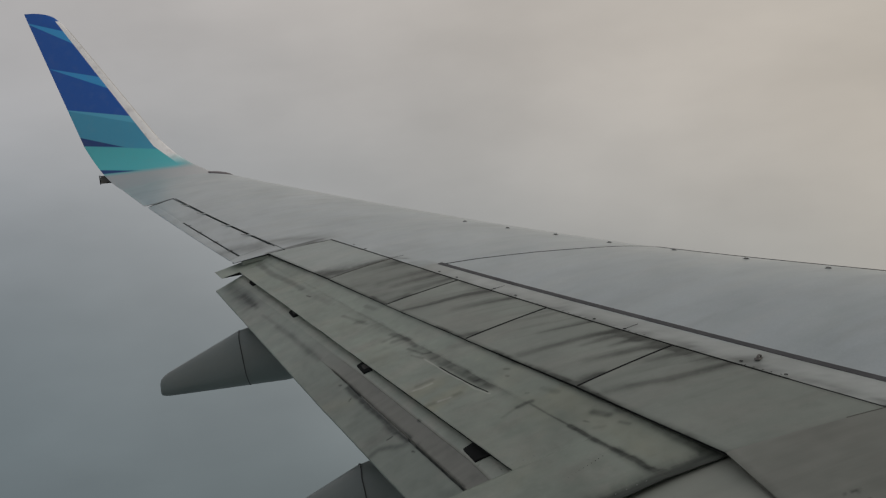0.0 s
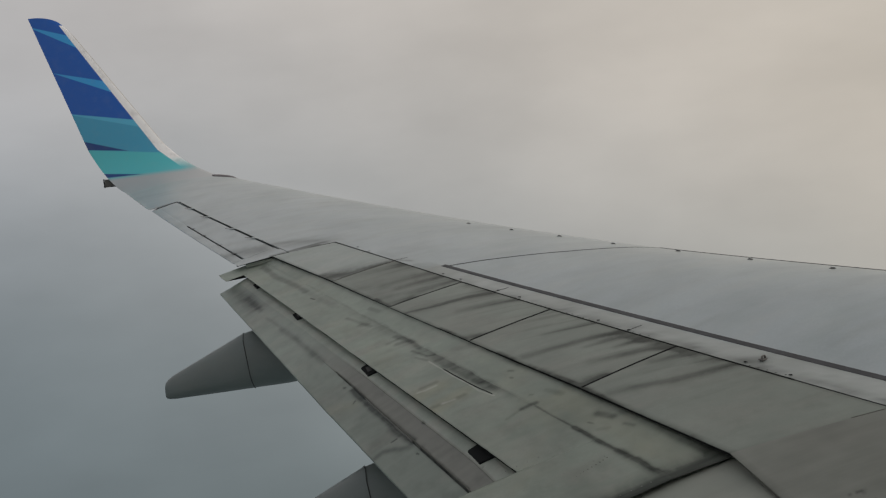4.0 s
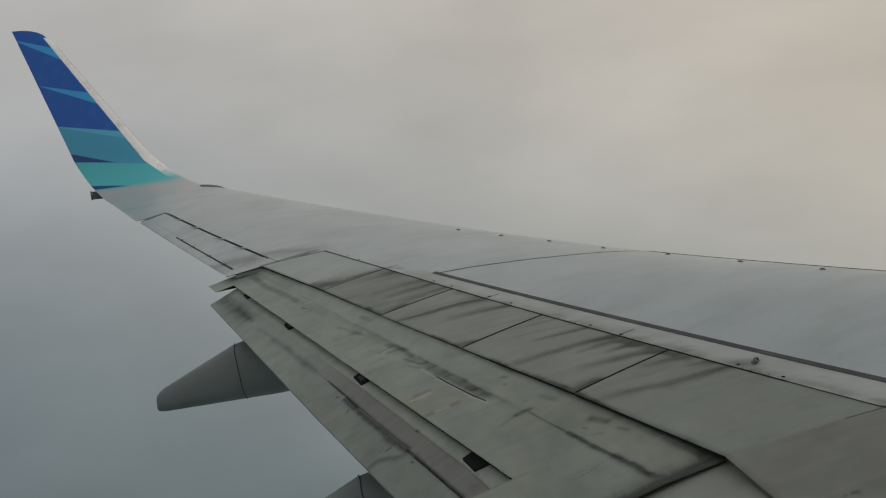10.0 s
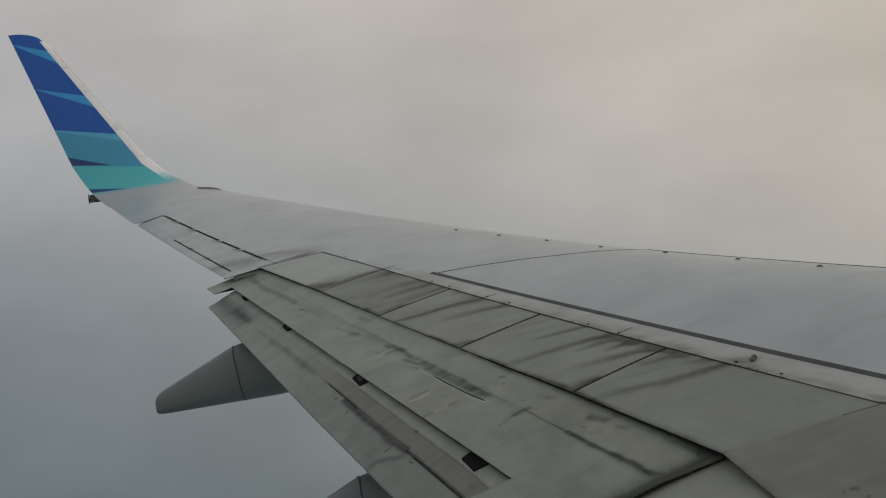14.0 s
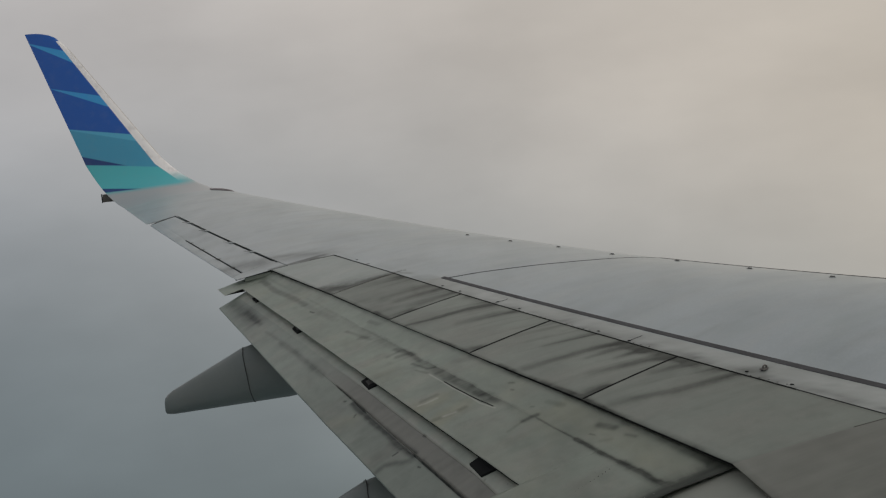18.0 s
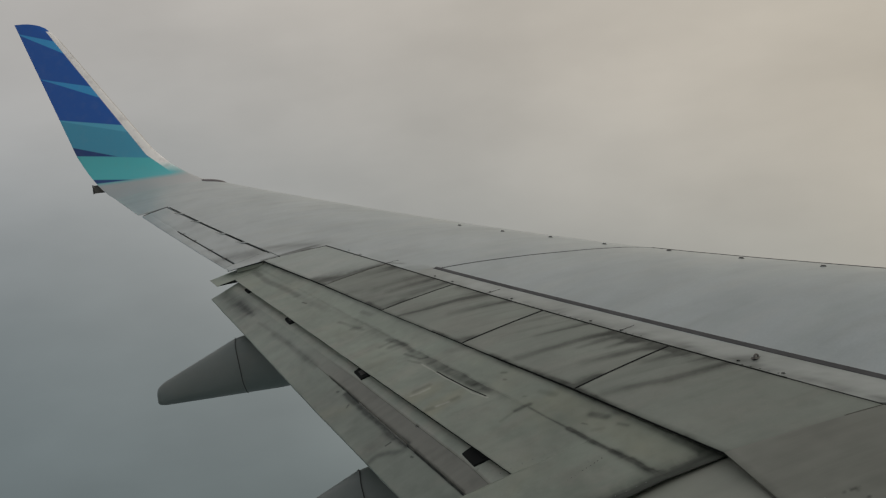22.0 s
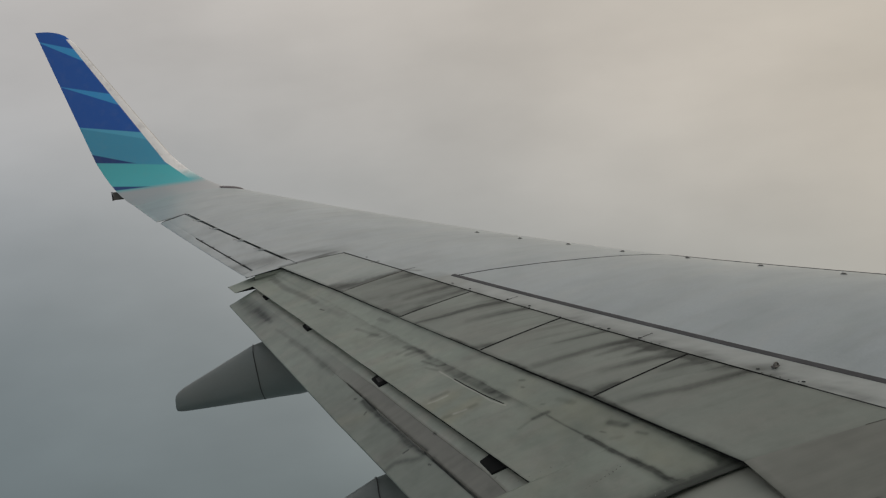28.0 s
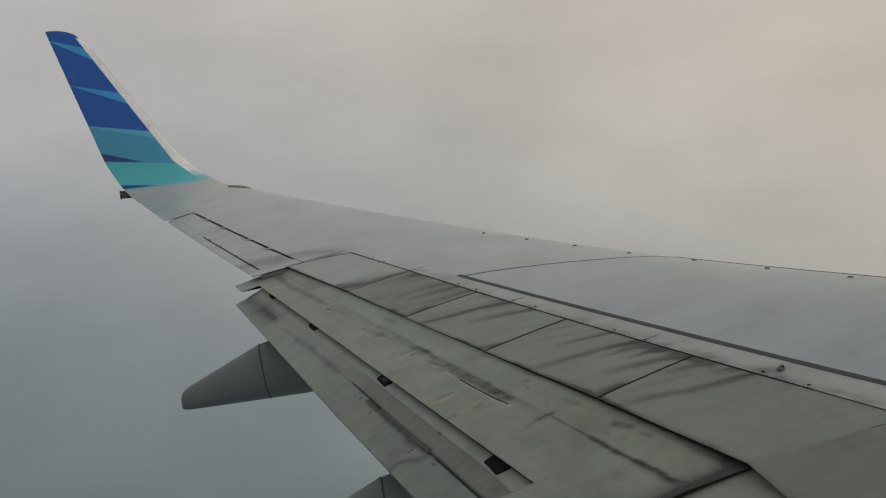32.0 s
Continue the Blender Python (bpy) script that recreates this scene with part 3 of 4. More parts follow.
# inboard panel
mark("inboard_panel", "grime", 0.7, 0.0101, (0.709, 5.481), (0.730, 5.467))
mark("inboard_panel", "grime", 0.5, 0.0056, (0.669, 5.477), (0.682, 5.473))
mark("inboard_panel", "grime", 0.5, 0.0056, (0.716, 5.419), (0.723, 5.413))
mark("inboard_panel", "grime", 0.9, 0.0034, (0.705, 5.403), (0.743, 5.394))
# skin
mark("skin", "grime", 0.35, 0.0350, (1.000, 6.800), (0.930, 6.860))
mark("skin", "grime", 0.4, 0.1549, (-1.676, 12.033), (-1.421, 11.921), (-1.187, 11.824), (-0.961, 11.677))
mark("skin", "grime", 0.3, 0.0447, (-1.335, 11.974), (-0.977, 11.709))
mark("skin", "grime", 0.3, 0.1346, (-1.732, 12.034), (-1.537, 11.815))
mark("skin", "grime", 0.3, 0.0176, (-1.898, 12.196), (-1.755, 11.778))
mark("skin", "grime", 0.6, 0.0173, (-0.390, 10.416), (-0.305, 10.299))


# ---- the wing ----
wing = tagged(new("airliner_wing"), "grey airliner wing with grimy spoilers, lowered flaps and a banded winglet", "aircraft wing")

HINGE = [(-0.821, 11.476), (-0.416, 10.411), (-0.056, 9.42), (0.322, 8.377), (0.728, 7.271), (1.202, 5.973)]
AFT = [(-1.405, 11.585), (-0.957, 10.332), (-0.632, 9.336), (-0.269, 8.265), (0.107, 7.142), (0.444, 6.056)]


def hinge_f(y):
    x = float(np.interp(y, [p[1] for p in HINGE[::-1]], [p[0] for p in HINGE[::-1]])) + 0.003
    return (lead(y) - x) / (lead(y) - trail(y)) if HINGE[5][1] < y < HINGE[0][1] else 0.6585 if y < 7 else 0.6557


def skin_grime(u, v, p):
    f = (lead(p.y) - p.x) / (lead(p.y) - trail(p.y))
    g = 0.13 * max(0, fbm(p.x * 0.6, p.y * 3.4 + p.x * 0.5, 3)) + 0.10 * max(0, fbm(p.x * 2.0, p.y * 2.0, 33)) + 0.08 * max(0, fbm(p.x * 1.2, p.y * 9.0 + p.x * 1.5, 53))
    if p.y < 11.6:                     # grime gathering ahead of the hinge line
        g += 0.25 * max(0, 1 - (0.657 - f) / 0.012) * max(0, 0.5 + fbm(p.x * 5, p.y * 3, 9))
        g += 0.18 * math.exp(-((f - 0.64) / 0.02) ** 2) * max(0, fbm(p.x * 6, p.y * 2, 19) + 0.2)
    if p.y < 10.2 and f > 0.602:       # scuffed strip between the walkway border and the hinge
        g += 0.18 + 0.16 * fbm(p.x * 5, p.y * 4, 37) + 0.22 * math.exp(-((0.657 - f) / 0.014) ** 2) * (0.7 + fbm(p.x * 8, p.y * 7, 38))
    return min(g + marks_at("skin", p.x, p.y).get("grime", 0.0), 0.9)


def skin_mesh(depth=0.03):
    """One sheet over the whole span: it ends at the spoilers' hinge, at the aileron's hinge, and near the tip at the trailing edge."""
    ys = [*np.linspace(1.8, 11.4925, 190), *np.linspace(11.4925, 15.064, 110)[1:], *np.linspace(15.064, 16.36, 36)[1:]]
    fs = [*(0.657 * (1 - np.cos(np.linspace(0, 1, 90) * math.pi / 2))), *np.linspace(0.657, 0.815, 14)[1:], *np.linspace(0.815, 1.022, 18)[1:]]
    bm = bmesh.new()
    bm.verts.layers.float.new("grime")
    warm = bm.verts.layers.float.new("brown")
    lay = bm.verts.layers.float["grime"]
    grid, low = {}, {}

    def vert(i, j, down):
        store = low if down else grid
        if (i, j) not in store:
            y, f = float(ys[i]), float(fs[j])
            if f <= 0.6571:             # the rear edge follows the spoilers' hinge line
                f *= hinge_f(y) / 0.657
            p = Vector((at_f(f, y), y, top(f, y)))
            store[i, j] = bm.verts.new(p - Vector((0, 0, min(depth, 0.006 + 0.1 * abs(1.022 - f)) if down else 0)))
            store[i, j][lay] = skin_grime(0, 0, p)
            store[i, j][warm] = 0.38 if p.y < 10.0 and f > 0.606 else 0.0
        return store[i, j]

    def there(i, j):
        if not (0 <= i < len(ys) - 1 and 0 <= j < len(fs) - 1):
            return False
        y, f = (ys[i] + ys[i + 1]) / 2, (fs[j] + fs[j + 1]) / 2
        return f < (0.657 if y < 11.4925 else 0.815 if y < 15.064 else 1.022)

    for i in range(len(ys) - 1):
        for j in range(len(fs) - 1):
            if not there(i, j):
                continue
            ring = [(i, j), (i, j + 1), (i + 1, j + 1), (i + 1, j)]
            bm.faces.new([vert(*k, False) for k in ring])
            bm.faces.new([vert(*k, True) for k in reversed(ring)])
            for (di, dj), (a, b) in (((-1, 0), (0, 1)), ((0, 1), (1, 2)), ((1, 0), (2, 3)), ((0, -1), (3, 0))):
                if not there(i + di, j + dj) and i + di < len(ys) - 1:
                    bm.faces.new((vert(*ring[b], False), vert(*ring[a], False), vert(*ring[a], True), vert(*ring[b], True)))
    return bm


part("upper_skin", skin_mesh(), SKIN, wing, "smooth light grey upper skin")


def strip_point(u, v):
    f = 0.817 + 0.18 * v
    y = (11.880 - 0.113 * v) * (1 - u) + (11.578 + 0.055 * v) * u
    return at_f(f, y), y, top(f, y) - 0.0015


def under_rib(x, y):
    f = (lead(y) - x) / (lead(y) - trail(y))
    return top(f, y) - 0.010


part("closing_rib", sheet(strip_point, 4, 12, 0.005, skin_grime), SKIN, wing)


def inner_body():
    """The dark box under the panels, with the real lower skin."""
    bm = bmesh.new()
    rings = []
    for i in range(61):
        y = 1.8 + (16.4 - 1.8) * i / 60
        end = 0.80 if y < 11.6 else (0.93 if y < 15.05 else 0.97)
        ring = []
        for j in range(21):
            f = 0.004 + (end - 0.004) * (1 - math.cos(j / 20 * math.pi / 2))
            ring.append((at_f(f, y), y, max(top(f, y) - 0.045, top(f, y, -1) + 0.004)))
        for j in range(20, -1, -1):
            f = 0.004 + (end - 0.004) * (1 - math.cos(j / 20 * math.pi / 2))
            ring.append((at_f(f, y), y, top(f, y, -1)))
        rings.append([bm.verts.new(p) for p in ring])
    n = len(rings[0])
    for a, b in zip(rings, rings[1:]):
        for j in range(n):
            bm.faces.new((a[j], a[(j + 1) % n], b[(j + 1) % n], b[j])).material_index = 0 if j < 21 else 1
    bm.faces.new(rings[0])
    bm.faces.new(rings[-1][::-1])
    return bm


part("wing_box", inner_body(), [DARK, SKIN], wing, "dark structure under the skin panels")

# spoilers
TONE = (0.0, 0.22, 0.12, 0.14, 0.14)


def spoiler_grime(k):
    def grime(u, v, p):
        g = TONE[k] * (0.85 + 0.5 * fbm(p.x * 2, p.y * 2, k)) + 0.10 * max(0, fbm(p.x * 1.2, p.y * 6, k + 7)) + 0.05 * max(0, fbm(p.x * 8, p.y * 8, k + 17))
        if k:                           # fine streaks that start at the hinge
            g += 0.34 * max(0, fbm(p.x * 0.9, p.y * 15 + p.x * 3, k + 5)) * (1 - v) ** 1.3 * min(1, max(0, (p.y - 6.6) / 0.4))
        g += (0.28 + 0.5 * max(0, fbm(p.x * 4, p.y * 4, k + 61)) * (k > 1)) * max(0, (v - 0.95) / 0.05) + 0.22 * max(0, (0.04 - v) / 0.04)
        got = marks_at("spoiler_%d" % (k + 1), p.x, p.y)
        got["grime"] = min(g * 1.3 + 1.3 * got.get("grime", 0.0), 0.95)
        return got
    return grime


def web(a, b, z_top, z_bottom, thick_=0.004):
    """A thin upright strip between two plan points."""
    a, b = Vector(a), Vector(b)
    bm = bmesh.new()
    rows = []
    for i in range(25):
        p = a.lerp(b, i / 24)
        lo = z_bottom(p.x, p.y)
        hi = max(z_top(p.x, p.y), lo + 0.002)
        rows.append([bm.verts.new(q) for q in ((p.x, p.y, lo), (p.x, p.y, hi), (p.x + thick_, p.y, hi), (p.x + thick_, p.y, lo))])
    for r, t in zip(rows, rows[1:]):
        for j in range(4):
            bm.faces.new((r[j], r[(j + 1) % 4], t[(j + 1) % 4], t[j]))
    bm.faces.new(rows[0])
    bm.faces.new(rows[-1][::-1])
    return bm


def plane_through(a, b, fall, drop):
    u = (Vector(b) - Vector(a)).normalized()
    n = u.cross(Vector((-math.cos(radians(fall)), 0, -math.sin(radians(fall)))))
    o = Vector(a) - Vector((0, 0, drop))
    return lambda x, y: o.z - (n.x * (x - o.x) + n.y * (y - o.y)) / n.z


main_z = plane_through((-1.377, 11.585, 0.907), (0.438, 6.07, 0.188), 14, 0.05)

for k in range(5):
    c = [HINGE[k], HINGE[k + 1], AFT[k + 1], AFT[k]]
    c = [(x - (0.003 if i < 2 else 0), y + (-0.003 if i in (0, 3) else (0.003 if k < 4 else 0.0))) for i, (x, y) in enumerate(c)]
    sp = part("spoiler", sheet(quad(c, at_xy), 130, 90, lambda u, v: 0.022 * (1 - v) + 0.004, spoiler_grime(k)), SPOIL if k else PALESPOIL, wing,
              "pale grey outermost spoiler panel, lightly sooted" if k == 0 else "grimy grey spoiler panel streaked with soot")
    a, b = c[3], c[2]
    # dark seal strip, also stands in for the gap's shade line
    part("rubber_seal", web((a[0] + 0.003, a[1]), (b[0] + 0.003, b[1]), lambda x, y: at_xy(x, y) - 0.003, lambda x, y: max(main_z(x, y) + 0.012, at_xy(x, y) - 0.016)), DARK, sp)
    if k:
        w = (0, 0.002, 0.008, 0.015, 0.012)[k]
        part("side_seal", ribbon([(HINGE[k][0], HINGE[k][1]), (AFT[k][0] + 0.005, AFT[k][1])], w, at_xy, 0.0012), DARK if k > 1 else STAIN, sp)
part("hinge_seal", ribbon([(HINGE[0][0] - 0.001, HINGE[0][1] + 0.01)] + [(x, y) for x, y in HINGE[1:5]] + [(HINGE[4][0] * 0.4 + HINGE[5][0] * 0.6, HINGE[4][1] * 0.4 + HINGE[5][1] * 0.6)], 0.009, at_xy, 0.0012, 16), DARK, wing, "dark rubber seal along the hinge line")
part("panel_joint", ribbon([(HINGE[4][0] * 0.4 + HINGE[5][0] * 0.6, HINGE[4][1] * 0.4 + HINGE[5][1] * 0.6), HINGE[5], (at_f(0.659, 3.0), 3.0)], 0.0045, at_xy, 0.0012, 16), LINE, wing)
part("end_seal", ribbon([HINGE[0], (HINGE[0][0] * 0.6 + AFT[0][0] * 0.4, HINGE[0][1] * 0.6 + AFT[0][1] * 0.4)], 0.008, at_xy, 0.0012), LINE, wing)
part("inner_seal", ribbon([HINGE[5], (HINGE[5][0] * 0.75 + AFT[5][0] * 0.25, HINGE[5][1] * 0.75 + AFT[5][1] * 0.25)], 0.003, at_xy, 0.0012), STAIN, wing)

# aileron with its tab


def aileron_point(f0, f1, y_in, y_out, rise=0.0):
    def point(u, v):
        f = f0 + (f1 - f0) * v
        skew = -0.11 * (f - 0.81) / 0.19
        y = (y_out + skew) * (1 - u) + (y_in + skew) * u
        return at_f(f, y) - (0.001 + 0.007 * (y - 11.8)) * max(0, (f - 0.9) * 10), y, top(f, y) + rise
    return point


def aileron_grime(u, v, p):
    return min(0.8, 0.06 + 0.2 * max(0, fbm(p.x * 3, p.y * 3, 5)) + marks_at("skin", p.x, p.y).get("grime", 0.0))


bm = sheet(aileron_point(0.828, 0.952, 11.865, 15.04), 40, 12, 0.016, aileron_grime)
sheet(aileron_point(0.9522, 0.999, 13.772, 15.04), 16, 6, 0.008, aileron_grime, bm)
aileron = part("aileron", bm, SKIN, wing, "light grey aileron with a dark hinge gap")
part("trim_tab", sheet(aileron_point(0.960, 0.999, 11.87, 13.77), 24, 6, 0.008, aileron_grime), SKIN, aileron)

def gap_f(y):
    return float(np.interp(y, (11.7, 13.3, 14.9), (0.8215, 0.820, 0.811)))


part("hinge_gap", ribbon([(at_f(gap_f(y), y), y) for y in (15.0, 14.2, 13.4, 12.42)], 0.011, at_xy, 0.0012), DARK, aileron)
part("hinge_gap", ribbon([(at_f(gap_f(y), y), y) for y in (12.42, 12.0, 11.78)], 0.006, at_xy, 0.0012), DARK, aileron)
part("tab_gap", ribbon([(at_f(0.9565, y) - 0.006, y) for y in (13.70, 12.8, 11.80)], 0.011, at_xy, 0.0012), DARK, aileron)
part("outer_gap", ribbon([(at_f(0.811, 15.045), 15.045), (at_f(0.999, 14.965), 14.965)], 0.008, at_xy, 0.0012), LINE, aileron)
for y, f in ((14.46, 0.814), (13.83, 0.818), (13.0, 0.821), (12.40, 0.821), (13.5, 0.957), (13.08, 0.957), (12.52, 0.957), (12.06, 0.957)):
    x = at_f(f, y)
    pale = f < 0.9
    size = (0.085, 0.045, 0.008) if pale else (0.06, 0.012, 0.010)
    hb = part("hinge_bracket", box(bmesh.new(), (0, 0, 0.002 if pale else 0.003), size, 0, 0.8), SKIN if pale else METAL, aileron, "", False)
    hb.matrix_basis = pose(x, y, at_xy(x, y), 0, 7, -20)
    if pale:                            # dark marks at the bracket's corners
        for dx, dy in ((0.075, -0.01), (-0.075, 0.02)):
            mk = part("bracket_tail", box(bmesh.new(), (0, 0, 0.001), (0.07, 0.010, 0.004)), METAL, hb, "", False)
            mk.matrix_basis = pose(dx, dy, 0.001)

# inboard fixed panel beside the inmost spoiler


def inboard_point(u, v):
    y0 = 5.972 + (6.054 - 5.972) * v
    y = y0 + (1.9 - y0) * u
    x0 = HINGE[5][0] + at_f(0.66, y) - at_f(0.66, y0)
    x = x0 + (0.442 + 0.01 * min(1, u * 10) - x0) * v
    return x, y, at_xy(x, y) + 0.001


def panel_grime(u, v, p):
    g = 0.36 + 0.2 * fbm(p.x * 1.5, p.y * 2, 8) + 0.2 * max(0, (v - 0.95) / 0.05) + marks_at("inboard_panel", p.x, p.y).get("grime", 0.0)
    return {"grime": min(g, 0.9), "brown": 0.6}


part("inboard_panel", sheet(inboard_point, 260, 60, lambda u, v: 0.02 * (1 - v) + 0.004, panel_grime), SPOIL, wing, "plain grey fixed panel")
# dark strip below the panel's edge in place of the soft shade there
part("panel_web", web((0.448, 6.04), (0.452, 3.0), lambda x, y: at_xy(x, y) - 0.004, lambda x, y: at_xy(x, y) - 0.011), STAIN, wing)


# flaps: the main flap slides out under the spoilers, the aft flap behind it
def aft_line(y):
    return -1.693 + (11.538 - y) * 0.2655


def joint_line(y):
    return 0.186 - (y - 6.119) * 0.302


def spoiler_end(y):
    return float(np.interp(y, [p[1] for p in AFT[::-1]], [p[0] for p in AFT[::-1]]))


def flap_edge(y):
    return spoiler_end(y) + 0.14 - 0.118 * min(max((y - 7.4) / 1.2, 0.0), 1.0)


def flap_height(x, y):
    """The flap's upper face; outboard its nose comes up close under the spoilers."""
    near = min(max((x - joint_line(y) + 0.04) / (spoiler_end(y) - joint_line(y) + 0.04), 0.0), 1.05)
    nose = (0.012 + 0.006 * min(max((y - 7.4) / 1.6, 0.0), 1.0)) * min(max((y - 6.1) / 0.6, 0.0), 1.0) * near * near
    return main_z(x, y) + nose + 0.003 * fbm(x * 2.2, y * 2.2, 11)


def flap_grime_shade(u, v, p):
    j = p.x - joint_line(p.y)           # ahead of the joint: plus
    g = 0.05 + 0.16 * min(1, max(0, (9.2 - p.y) / 1.5)) + 0.16 * fbm(p.x * 2.2, p.y * 1.4, 2) + 0.10 * max(0, fbm(p.x * 7, p.y * 6, 12))
    g += 0.18 * math.exp(-(j / 0.012) ** 2) * max(0, 0.5 + 0.9 * fbm(p.x * 5, p.y * 2, 6))
    if 7.0 < p.y < 10.4:                # dark band with a crisp forward edge, soft behind
        e = j + 0.006 * fbm(p.x * 9, p.y * 7, 17) + 0.003 * fbm(p.x * 30, p.y * 24, 18)
        deep = float(np.interp(p.y, (7.2, 7.5, 7.6, 8.2, 8.5, 9.3, 10.1), (0.03, 0.045, 0.068, 0.066, 0.045, 0.05, 0.05)))
        soft = 0.006 if 7.5 < p.y < 8.25 else 0.016
        core = 1 / (1 + math.exp(min(60, max(-60, e / 0.0022)))) / (1 + math.exp(min(60, max(-60, -(e + deep) / soft))))
        amp = float(np.interp(p.y, (7.05, 7.3, 7.5, 7.62, 8.2, 8.5, 8.8, 9.3, 10.0, 10.3), (0.0, 0.16, 0.34, 0.50, 0.46, 0.44, 0.36, 0.28, 0.20, 0.0)))
        g += amp * core * (0.9 + 0.5 * fbm(p.x * 5, p.y * 3, 27))
    if j < 0.02 and 7.4 < p.y < 9.4:    # brushed dirt that trails off behind the dark band
        g += 0.28 * max(0, fbm(p.x * 2.0, p.y * 8, 21)) * max(0, 1 + j / 0.34)
    edge = spoiler_end(p.y) - p.x       # darker along the slot behind the spoilers
    g += (0.30 + 0.35 * max(0, fbm(p.x * 4, p.y * 3, 64))) * math.exp(-(max(edge, 0.0) / 0.022) ** 2)
    # stained inner end, with the shade of its groove painted in
    g += 1.0 * math.exp(-((p.y - 6.10 - bow(p.x, 6.10) + 0.012 * fbm(p.x * 14, p.y * 3, 77)) / 0.078) ** 2)
    # shade in the corner under the spoiler's end, painted dark
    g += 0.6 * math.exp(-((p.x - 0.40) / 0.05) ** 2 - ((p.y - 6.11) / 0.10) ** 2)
    got = marks_at("main_flap", p.x, p.y)
    got["grime"] = min(max(g, 0) + 1.1 * got.get("grime", 0.0), 0.98)
    got["olive"] = 0.25 * max(0, fbm(p.x * 3, p.y * 2, 81)) + got.get("olive", 0.0)
    if j > 0:
        got["olive"] += 0.12 * min(1, max(0, (8.0 - p.y) / 1.5))
    return got


def bow(x, y):
    """How far the flap's inner end curves outboard."""
    return float(np.interp(x, (-1.1, -0.4, 0.0, 0.2, 0.33, 0.46), (0.0, 0.005, 0.018, 0.026, 0.016, 0.0))) * max(0.0, 1 - (y - 6.10) / 0.5)


main_flap = tagged(new("main_flap"), "worn grey main flap, slightly lowered")
main_flap.parent = wing


def flap_skin(y0, y1, front, back, nu, nv, lift=0.0):
    def point(u, v):
        y = y1 + (y0 - y1) * u
        x = front(y) + (back(y) - front(y)) * v
        y += bow(x, y)
        return x, y, flap_height(x, y) + lift * (0.25 + 0.75 * min(1, max(0, (7.7 - y) / 0.4)))
    return sheet(point, nu, nv, lambda u, v: 0.03 * (1 - v) * min(1, (1 - u) * 25) + 0.004, flap_grime_shade)


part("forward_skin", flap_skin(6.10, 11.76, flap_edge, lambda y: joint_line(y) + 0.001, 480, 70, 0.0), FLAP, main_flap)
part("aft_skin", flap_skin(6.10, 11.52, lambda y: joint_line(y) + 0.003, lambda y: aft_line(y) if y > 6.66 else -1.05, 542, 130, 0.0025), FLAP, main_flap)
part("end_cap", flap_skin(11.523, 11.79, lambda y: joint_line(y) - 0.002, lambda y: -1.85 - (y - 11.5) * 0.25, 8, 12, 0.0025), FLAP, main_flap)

part("cove_web", web((aft_line(11.5) + 0.10, 11.5), (aft_line(6.68) + 0.10, 6.68), lambda x, y: main_z(x, y) - 0.006, lambda x, y: main_z(x, y) - 0.10), DARK, main_flap, "dark closing web over the slot")
# added dark strip, stands in for the shade in the slot
part("slot_shade", web((aft_line(11.2) + 0.004, 11.2), (aft_line(6.67) + 0.004, 6.67), lambda x, y: main_z(x, y) - 0.003, lambda x, y: main_z(x, y) - 0.006 - 0.008 * min(1, (11.3 - y) / 3)), DARK, main_flap, "dark lip under the trailing edge")
# tapered dark strip in place of the shade under the end cap
part("cove_web", web((-1.66, 11.522), (-1.85, 11.530), lambda x, y: main_z(x, y) - 0.002, lambda x, y: main_z(x, y) - 0.006 - 0.16 * max(0, x + 1.845)), DARK, main_flap)
P0 = (-1.697, 11.538, main_z(-1.697, 11.538))
P1 = (-0.433, 6.711, main_z(-0.433, 6.711))
aft_z = plane_through(P0, P1, 24, 0.06)


def aft_te(y):
    return -1.905 + 0.2235 * (11.497 - y) + 0.0095 * max(0, 9.1 - y)


def aft_height(x, y):
    return aft_z(x, y) + 0.004 * fbm(x * 2.5, y * 1.6, 31)


def groove(y):
    return float(np.interp(y, (6.6, 8.6, 11.5), (-0.565, -1.040, -1.79)))


def band_line(y):
    return float(np.interp(y, (6.6, 7.03, 8.59, 10.02, 11.55), (-0.452, -0.54, -0.938, -1.318, -1.735)))


def aft_grime_shade(u, v, p):
    d = p.x - groove(p.y)
    g = 0.08 + 0.22 * max(0, fbm(p.x * 1.6, p.y * 1.3, 41)) + 0.12 * max(0, fbm(p.x * 6, p.y * 5, 43))
    inner = min(1, max(0, (9.5 - p.y) / 0.9))
    if d < 0:
        g += 0.20 * inner
    got = marks_at("aft_flap", p.x, p.y)
    got["grime"] = min(max(g, 0) + 0.9 * got.get("grime", 0.0), 0.92)
    if d > 0 and p.x < band_line(p.y):
        got["brown"] = 0.9 * inner
        got["grime"] += 0.36 * inner
    return got


aft_flap = tagged(new("aft_flap"), "narrow weathered aft flap behind the main flap")
aft_flap.parent = wing


def aft_strip(front, back, depth, drop, nv):
    def point(u, v):
        y = 11.57 + (5.9 - 11.57) * u
        x = front(y) + (back(y) - front(y)) * v
        return x, y, aft_height(x, y) - (drop(y) if callable(drop) else drop)
    return sheet(point, 420, nv, depth, aft_grime_shade)


